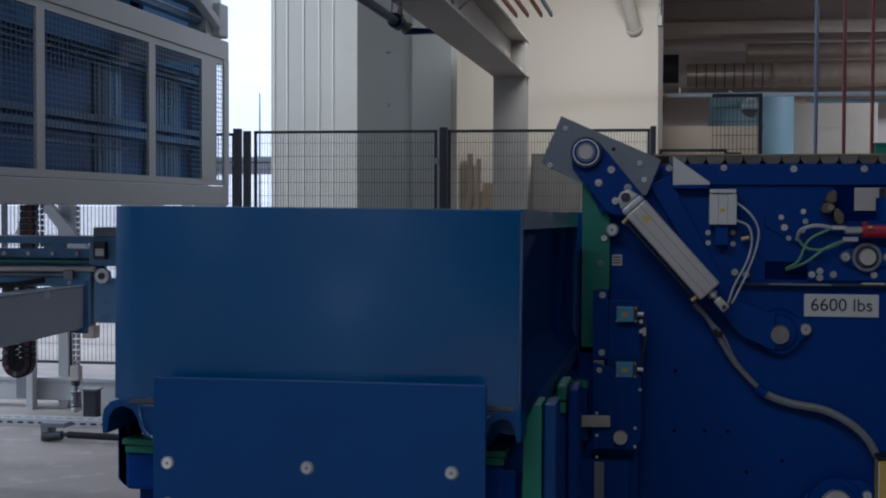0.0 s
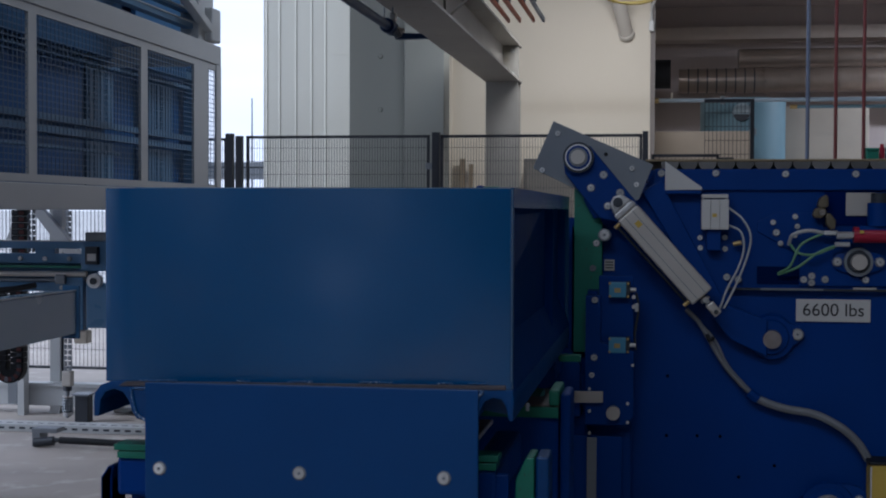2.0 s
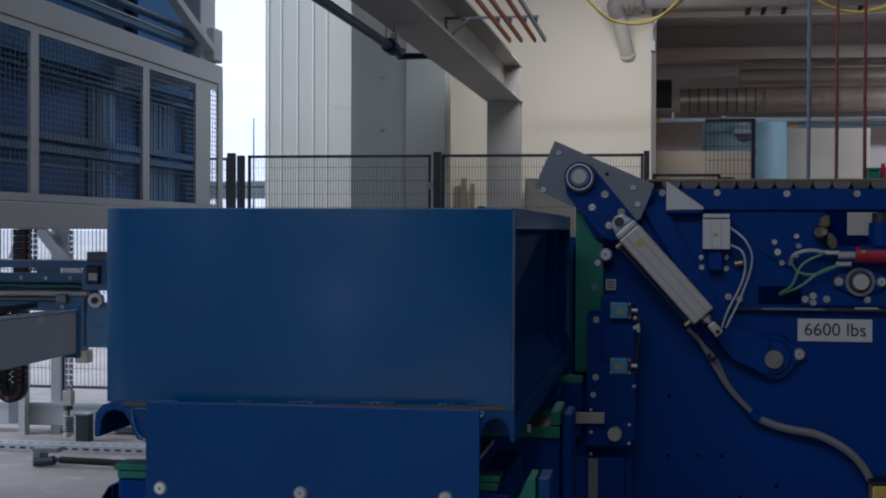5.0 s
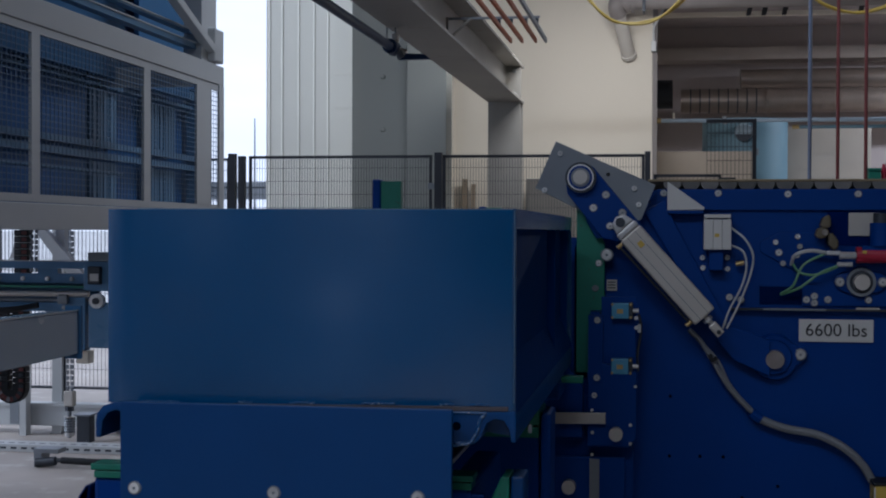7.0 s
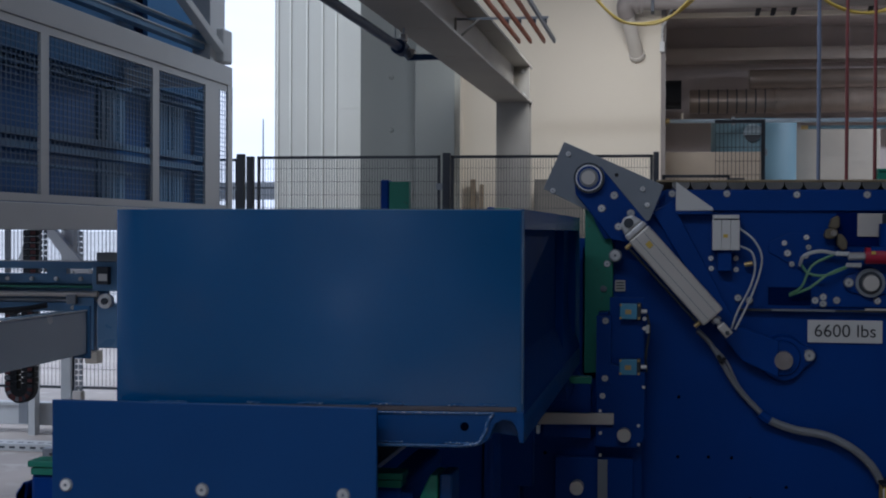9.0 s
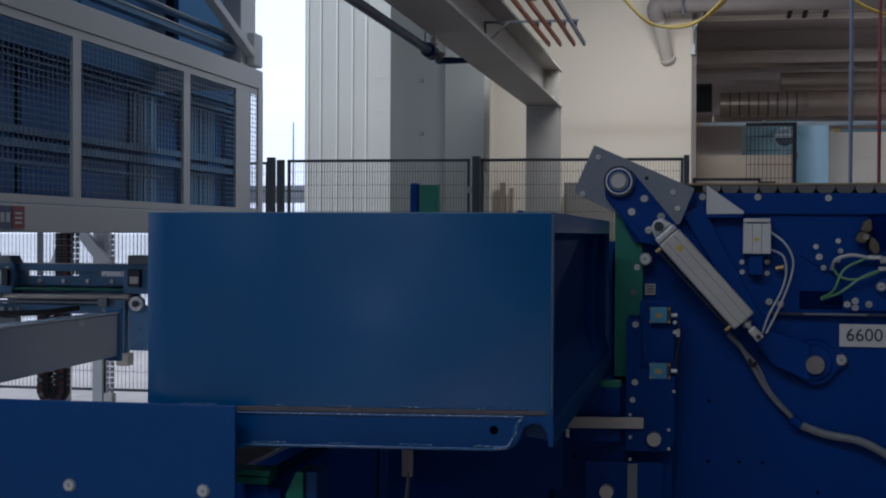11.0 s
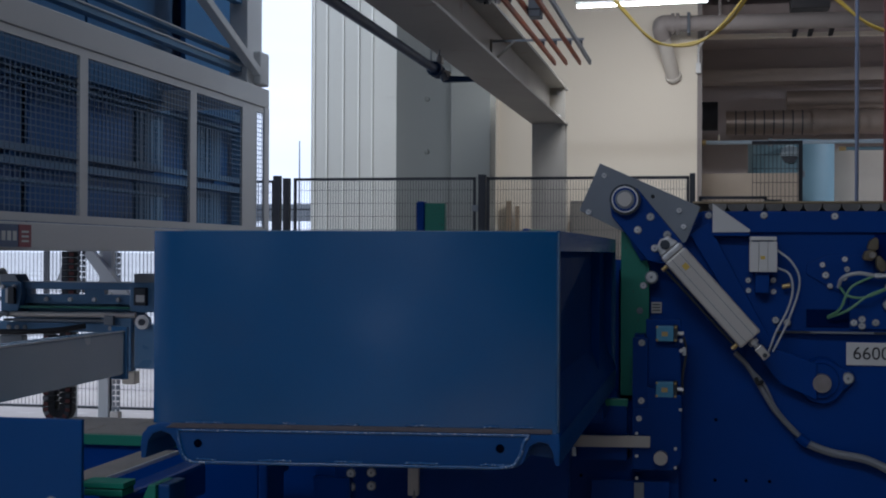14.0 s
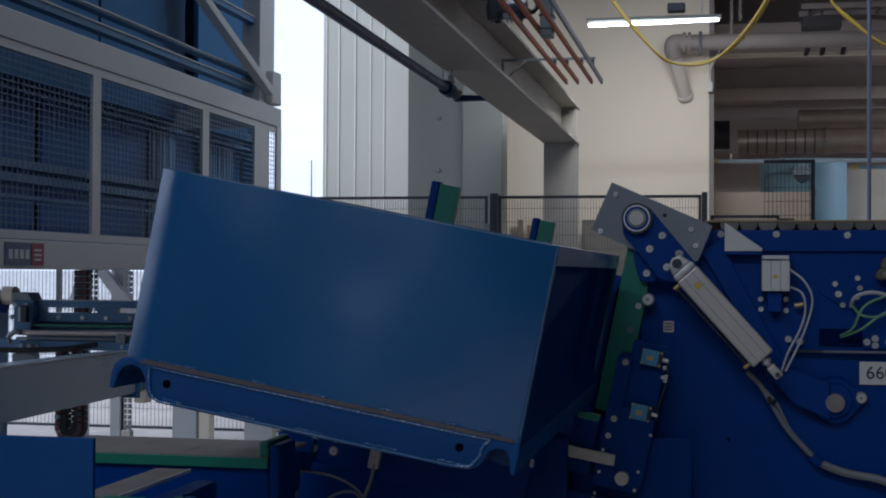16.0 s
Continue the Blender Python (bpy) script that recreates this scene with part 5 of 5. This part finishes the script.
part("gear_head", B((-1.30, -1.12, 6.90, 7.02, 2.922, 3.0), bevel=0.012), DARK, trol)
part("gear_neck", B((-1.180, -1.125, 6.90, 7.0, 2.80, 2.93), bevel=0.008), DARK, trol)
part("clip", B((-1.10, -1.06, 6.90, 6.93, 2.80, 2.83), bevel=0.004), SLATE, trol)
part("flange", C(((-1.13, 6.95, 2.845), (-1.115, 6.95, 2.845), 0.060), n=18), DARK, trol, smooth=True)
part("flange", C(((-1.02, 6.95, 2.845), (-1.005, 6.95, 2.845), 0.056), n=18), DARK, trol, smooth=True)
part("gland", C(((-1.07, 6.93, 2.785), (-1.07, 6.93, 2.81), 0.016)), STEEL, trol, smooth=True)
part("hook", H([(-1.15, 6.95, 2.88), (-1.145, 6.95, 2.83), (-1.12, 6.95, 2.805), (-1.145, 6.95, 2.79)], 0.007), BLACK, trol, smooth=True)
part("arm", B((-0.915, -0.851, 6.95, 7.05, 2.715, 3.6), bevel=0.004), SLATE, trol)
part("arm_clip", B((-0.921, -0.845, 6.945, 7.055, 2.75, 2.757)), DARK, trol)
part("arm_clip", B((-0.921, -0.845, 6.945, 7.055, 2.82, 2.827)), DARK, trol)
part("cable", H([(-0.98, 6.95, 2.85), (-0.955, 6.95, 2.84), (-0.935, 6.97, 2.865), (-0.915, 7.0, 2.93)], 0.013), BLACK, trol, smooth=True)
part("hanger", B((-1.31, -1.24, 7.1, 7.2, 2.918, 2.96)), DARK, trol)

lamp = thing("tube_lamp", (-0.53, 11.0, 3.5), "white fluorescent tube lamp hung below the ceiling", "lamp")
part("housing", B((-1.065, 0.0, 10.96, 11.05, 3.525, 3.55), bevel=0.004), PIER, lamp)
part("tube", C(((-1.05, 10.985, 3.50), (-0.02, 10.985, 3.515), 0.0075)), TUBELIGHT, lamp, smooth=True)
part("tube", C(((-1.05, 11.02, 3.495), (-0.02, 11.02, 3.51), 0.0075)), TUBELIGHT, lamp, smooth=True)
for hx in (-0.9, -0.15):
    part("hanger", C(((hx, 11.0, 3.57), (hx, 11.0, 5.6), 0.006)), STEEL, lamp)
part("ballast", B((-0.42, -0.28, 10.9, 11.0, 3.57, 3.64), bevel=0.01), DARK, lamp)

# Housings for the added fill lamps, all out of view.
for lx, ly, lz, watts in FILL_LAMPS:
    o = thing("tube_lamp", (lx, ly, lz + 0.04), "unseen white lamp housing added above a fill light", "lamp")
    part("housing", B((lx - 1.25, lx + 1.25, ly - 0.18, ly + 0.18, lz + 0.04, lz + (0.3 if lz > 5 else 0.2))), WHITE, o)

# ---- pipes, ducts and side bay ----
PIPE = mat("grimy_grey_pipe", (0.20, 0.175, 0.16), 0.7, vary=0.2, scale=3)
wp = thing("drain_pipe", (0, 12.7, 3.5), "off-white drain pipe with elbow into the wall", "pipe")
# Lighter copy for leg and collar, with the lamp's light in the colour.
OFFWHITE = mat("lit_white_pipe", (0.50, 0.46, 0.40), 0.7, vary=0.2, scale=2)
part("drop", C(((-0.332, 12.99, 3.165), (-0.425, 12.62, 3.52), 0.062), n=20), OFFWHITE, wp, smooth=True)
part("elbow", H([(-0.418, 12.65, 3.49), (-0.435, 12.60, 3.55), (-0.425, 12.59, 3.595), (-0.385, 12.6, 3.605), (-0.33, 12.6, 3.602)], 0.078, 16, 6), PIPE, wp, smooth=True)
part("run", C(((-0.33, 12.6, 3.60), (6.9, 12.6, 3.58), 0.072), n=18), PIPE, wp, smooth=True)
for fx0 in (-0.345, -0.300):
    part("flange", C(((fx0, 12.6, 3.60), (fx0 + 0.03, 12.6, 3.60), 0.098), n=18), PIPE, wp, smooth=True)
part("collar", C(((-0.330, 12.995, 3.16), (-0.336, 12.97, 3.18), 0.075), n=20), OFFWHITE, wp, smooth=True)
part("clip", B((-0.20, -0.17, 12.52, 12.68, 3.50, 3.69), bevel=0.004), DARK, wp)
cdt = thing("wall_conduit", (-0.1, 12.95, 3.2), "pale conduit bending round the wall corner to a junction box", "conduit")
part("tube", H([(0.03, 12.95, 3.70), (-0.018, 12.95, 3.583), (-0.051, 12.95, 3.505), (-0.095, 12.95, 3.43), (-0.101, 12.95, 3.36), (-0.101, 12.95, 3.28)], 0.011, 8), WHITE, cdt, smooth=True)
part("junction_box", B((-0.123, -0.078, 12.92, 12.97, 3.19, 3.285), bevel=0.004), WHITE, cdt)
setting("trim_corner", B((-0.108, -0.066, 12.985, 13.2, 0.0, 5.6)), PIPE, "grey corner trim at the end of the cream wall", "trim")
CLIPDARK = mat("sooty_steel", (0.03, 0.028, 0.03), 0.6)
# The ledge is pale because the light on it is in its colour.
ldg = thing("lit_ledge", (1.0, 14.5, 3.76), "steel ledge painted pale as lit, with dark hanger clips under the soffit", "ledge")
part("strip", B((-0.05, 6.9, 14.47, 14.53, 3.742, 3.790), bevel=0.003), CREAM, ldg)
for q in (0.83, 0.985, 1.19, 1.95, 2.6):
    part("clip", P([(q, 3.742), (q + 0.045, 3.742), (q + 0.075, 3.845), (q + 0.02, 3.845)], 14.44, 14.468), CLIPDARK, ldg)
part("hanger", B((0.0, 0.03, 14.49, 14.52, 3.790, 3.95), (5.0, 5.03, 14.49, 14.52, 3.790, 3.95)), CLIPDARK, ldg)
tray = thing("cable_tray", (1.2, 12.9, 3.95), "dim steel cable tray hung below the ceiling", "cable tray")
part("side_rail", B((0.72, 6.0, 12.86, 12.88, 3.925, 3.975)), PIPE, tray)
part("side_rail", B((0.72, 6.0, 13.24, 13.26, 3.925, 3.975)), PIPE, tray)
for k in range(14):
    part("rung", B((0.80 + k * 0.3, 0.83 + k * 0.3, 12.88, 13.24, 3.93, 3.945)), DARK, tray)
part("fan_box", B((0.73, 1.08, 12.86, 13.1, 3.757, 3.862), bevel=0.006), CLIPDARK, tray)
part("stem", B((0.90, 0.92, 12.95, 12.97, 3.862, 3.925), (2.4, 2.42, 13.0, 13.02, 3.945, 5.6), (5.4, 5.42, 13.0, 13.02, 3.945, 5.6)), CLIPDARK, tray)
for q, zb in ((0.095, 3.69), (0.172, 3.85)):
    tagged(part("hanger_pipe", C(((q, 12.9, zb), (q, 12.9, 5.6), 0.016), ((q, 12.9, zb), (q, 12.6, zb - 0.02), 0.014)), PIPE, smooth=True), "dim grey pipe dropping from the ceiling", "pipe", "drops")
for name, x, r, m, lb in (("riser_pipe", 0.921, 0.0125, mat("blue_grey_pipe", (0.115, 0.135, 0.195), 0.5), "blue-grey riser pipe"), ("riser_pipe", 1.095, 0.0115, RED, "red painted riser pipe"), ("riser_pipe", 1.268, 0.0115, RED, "red painted riser pipe")):
    tagged(part(name, C(((x, 9, 0.0), (x, 9, 5.6), r)), m, smooth=True), lb + " from floor to ceiling", "pipe", "risers")
for k, pts in enumerate(([(-0.78, 9, 3.45), (-0.707, 9, 3.299), (-0.569, 9, 3.108), (-0.385, 9, 2.917), (-0.239, 9, 2.858), (-0.059, 9, 2.879), (0.120, 9, 3.032), (0.280, 9, 3.265), (0.36, 9, 3.5), (0.37, 9, 5.6)],
                         [(0.60, 9, 3.5), (0.684, 9, 3.251), (0.82, 9, 3.10), (1.023, 9, 2.952), (1.25, 9, 2.90), (1.5, 9, 3.0), (1.7, 9, 3.3), (1.75, 9, 5.6)])):
    cable("festoon_cable", pts, 0.0085, YELLOW, "yellow festoon cable hanging in a loop", "cable")
    cable("festoon_cable", [(px + 0.022 * (i > 4), py + 0.02, pz + 0.012 * (i % 3) - 0.004) for i, (px, py, pz) in enumerate(pts)], 0.0085, YELLOW, "second yellow festoon cable strapped beside the first", "cable")
du = thing("spiral_duct", (2.5, 16.3, 3.0), "dull galvanised spiral ventilation duct", "duct")
part("duct", C(((0.194, 16.4, 3.045), (6.9, 16.4, 3.045), 0.142), n=28), DUCT, du, smooth=True)
for k in range(26):
    x = 0.30 + k * 0.108
    part("seam", C(((x, 16.4, 3.045), (x + 0.014, 16.4, 3.045), 0.147), n=24), DARK if k < 8 else DUCT, du, smooth=True)
part("collar", C(((-0.09, 16.4, 3.13), (0.10, 16.4, 3.13), 0.17), n=24), BLACK, du, smooth=True)
part("upper_duct", C(((0.9, 16.7, 3.33), (6.9, 16.7, 3.33), 0.12), n=24), DUCT, du, smooth=True)
part("joint", C(((1.18, 16.4, 3.045), (1.24, 16.4, 3.045), 0.156), n=24), DUCT, du, smooth=True)
part("wall_bracket", B((1.6, 1.64, 16.5, 17.0, 3.10, 3.14)), DARK, du)
part("wall_bracket", B((3.2, 3.24, 16.5, 17.0, 3.10, 3.14)), DARK, du)
setting("wall_fascia", B((-0.10, 7, 16.66, 17.0, 3.709, 3.95)), SOFFIT, "dim brown fascia above the pale beam", "wall")
setting("trim_beam", B((-0.10, 7, 16.6, 17.0, 3.555, 3.705)), mat("dull_beam_paint", (0.42, 0.36, 0.315), 0.8, vary=0.12), "pale beam under the dim soffit", "beam")
setting("ceiling_soffit", B((-0.10, 7, 14.5, 17.0, 3.95, 4.1)), SOFFIT, "dim brown soffit over the side bay", "ceiling")
bp = thing("water_pipe", (1.0, 14.42, 2.65), "pale blue water pipe with brass fittings along the side bay", "pipe")
part("run", C(((-0.10, 14.42, 2.660), (6.9, 14.42, 2.648), 0.021), n=14), mat("pale_pipe_paint", (0.36, 0.44, 0.52), 0.35, vary=0.1), bp, smooth=True)
part("lower_run", C(((1.36, 14.42, 2.585), (6.9, 14.42, 2.58), 0.018), n=14), PALEBLUE, bp, smooth=True)
part("fitting", C(((-0.085, 14.42, 2.660), (-0.03, 14.42, 2.660), 0.028), n=12), BRASS, bp, smooth=True)
part("fitting", C(((1.30, 14.42, 2.585), (1.37, 14.42, 2.585), 0.022), n=12), BRASS, bp, smooth=True)
part("branch", C(((0.10, 14.42, 2.66), (0.10, 14.42, 2.74), 0.011), n=10), CREAM, bp, smooth=True)
part("clip", B((0.60, 0.64, 14.40, 14.46, 2.62, 2.70)), SLATE, bp)
tk = thing("blue_tank", (0.87, 15.0, 0), "pale blue round tank in the side bay", "tank")
part("body", C(((0.87, 15.2, 0.02), (0.87, 15.2, 2.715), 0.455), n=36), PALEBLUE, tk, smooth=True)
part("hatch", C(((0.832, 14.70, 2.545), (0.832, 14.80, 2.545), 0.085), n=20), DARK, tk, smooth=True)
part("hatch_cover", P([(0.832 + 0.098 * math.cos(radians(a)), 2.55 + 0.098 * math.sin(radians(a))) for a in range(-10, 191, 20)], 14.66, 14.74, 0.004), mat("chalky_blue_paint", (0.33, 0.41, 0.47), 0.5), tk, "pale half-round cover")
part("ring", C(((0.87, 15.2, 1.9), (0.87, 15.2, 1.94), 0.470), n=36), PALEBLUE, tk, smooth=True)
ct = thing("large_carton", (0.4, 14.0, 0), "large brown carton standing in the side bay", "carton")
part("box", B((-0.08, 0.87, 13.75, 14.3, 0.0, 2.30), bevel=0.006), CARD, ct)
part("tape", B((-0.08, 0.87, 13.745, 13.748, 1.9, 1.95)), CARD, ct)
CABINET = mat("dull_cream_paint", (0.38, 0.335, 0.28), 0.6, vary=0.08)
pn = thing("cream_cabinet", (2.0, 15.8, 0), "cream painted tall cabinet in the side bay", "cabinet")
part("body", B((1.35, 2.255, 15.6, 15.88, 0.0, 2.672), bevel=0.006), CABINET, pn)
part("door", B((1.36, 2.245, 15.594, 15.5995, 0.05, 2.66)), CABINET, pn)
gb = thing("post_shelf", (1.36, 9.0, 0), "dark steel shelf on a slim post", "shelf")
part("shelf", B((1.26, 1.46, 8.93, 9.07, 1.70, 1.715), bevel=0.003), DARK, gb)
part("post", B((1.35, 1.40, 8.98, 9.02, 0, 1.70)), DARK, gb)
bx1 = thing("green_box", (1.32, 9.0, 1.715), "small green plastic box on the post shelf", "box")
part("body", B((1.284, 1.356, 8.95, 9.05, 1.715, 1.893), bevel=0.006), GREEN, bx1)
part("lid", B((1.281, 1.359, 8.945, 9.055, 1.893, 1.910), bevel=0.003), GREEN, bx1)
for cx, cm, lb in ((1.382, REDPL, "small red canister on the post shelf"), (1.420, BOOM, "small dark blue canister on the post shelf")):
    cn2 = thing("canister", (cx, 9.0, 1.715), lb, "canister")
    part("body", C(((cx, 9.0, 1.715), (cx, 9.0, 1.915), 0.018), n=16), cm, cn2, smooth=True)
    part("cap", C(((cx, 9.0, 1.915), (cx, 9.0, 1.937), 0.012), n=14), cm, cn2, smooth=True)
for k, (x, h, w) in enumerate(((-1.93, 2.0, 0.05), (-1.84, 1.95, 0.035), (-1.78, 1.72, 0.12))):
    tb = thing("timber_board", (x, 12.8, 0), "raw timber board leaning on the cream wall", "board", "boards")
    part("board", P([(x, 0.0), (x + w, 0.0), (x + w + 0.03, h), (x + 0.03, h)], 12.88, 12.92), WOOD, tb)
CUPBOARD = mat("brown_grey_paint", (0.14, 0.13, 0.115), 0.6, vary=0.1)
bxs = thing("grey_cupboard", (-1.1, 12.7, 0), "low brown-grey cupboard by the cream wall", "cupboard")
part("body", B((-1.25, -0.80, 12.5, 12.95, 0.0, 1.985), bevel=0.005), CUPBOARD, bxs)
part("door", B((-1.23, -0.82, 12.485, 12.498, 0.05, 1.96)), CUPBOARD, bxs)


def about_axis(degrees, dz, base, nod=0.0, lean=0.0):
    """The pose of a thing on the tipper: lifted by dz, leaning, then swung about the tipper's axis."""
    swing = Matrix.Translation(AXIS) @ pose(0, 0, 0, 0, degrees, 0) @ Matrix.Translation(-AXIS)
    return swing @ Matrix.Translation(Vector(base) + Vector((0, 0, dz))) @ pose(0, 0, 0, nod, lean, 0)


def motions():
    swing = [(0, 0), (14.0, 0), (14.2, 0.35), (14.35, 1.3), (14.5, 2.8), (14.75, 4.9), (15.0, 6.6), (15.25, 8.25), (15.5, 9.4), (15.75, 10.35), (16.0, 11.1)]
    b = tuple(BASES[crate])
    walk(crate, [(0, about_axis(0, -0.055, b, -0.6, 0.4)), (1.5, about_axis(0, -0.055, b, -0.6, 0.4)), (1.75, about_axis(0, -0.026, b, -0.3, 0.2)),
                 (2.0, about_axis(0, 0.002, b)), (2.4, about_axis(0, 0, b))] + [(t, about_axis(a, 0, b)) for t, a in swing[1:]])
    f = tuple(BASES[tilt] + Vector((0.006, 0, 0)))
    walk(tilt, [(0, about_axis(0, -0.0877, f)), (1.15, about_axis(0, -0.0877, f)), (1.5, about_axis(0, -0.062, f)), (2.0, about_axis(0, 0.003, f)), (2.4, about_axis(0, 0, f))]
         + [(t, about_axis(a, 0, f)) for t, a in swing[1:]])
    c = BASES[swing_plate]
    walk(swing_plate, [(t, pose(c.x, c.y, c.z + dz)) for t, dz in ((0, 0.0877), (1.15, 0.0877), (1.5, 0.062), (2.0, -0.003), (2.4, 0), (16, 0))])
    s = BASES[shuttle]
    walk(shuttle, [(t, pose(s.x + dx, s.y, s.z)) for t, dx in ((0, 0), (5.2, 0), (5.6, -0.008), (6.5, -0.039), (7, -0.055), (7.5, -0.071), (8, -0.090), (8.5, -0.130), (9, -0.216),
                                                              (11.5, -0.647), (12, -0.739), (12.5, -0.823), (13, -0.881), (13.5, -0.893), (16, -0.894))])
    g = BASES[guide]
    walk(guide, [(t, pose(g.x, g.y, g.z + dz)) for t, dz in ((0, 0), (0.65, 0), (1.0, -0.060), (1.3, -0.094), (1.5, -0.098), (16, -0.098))])
    g = BASES[left_guide]
    walk(left_guide, [(t, pose(g.x + dx, g.y, g.z + dz)) for t, dx, dz in ((0, 0, 0), (0.65, 0, 0), (1.0, -0.012, -0.060), (1.3, -0.019, -0.100), (1.5, -0.020, -0.106), (16, -0.020, -0.106))])
    c = BASES[side_clamp]
    walk(side_clamp, [(t, pose(c.x, c.y, c.z + dz)) for t, dz in ((0, -0.032), (14.5, -0.032), (15.0, -0.020), (15.6, -0.004), (16, 0))])
    c = BASES[clamp]
    walk(clamp, [(t, pose(c.x, c.y, c.z + dz)) for t, dz in ((0, -0.25), (4.3, -0.25), (5.8, 0), (16, 0))])


motions()
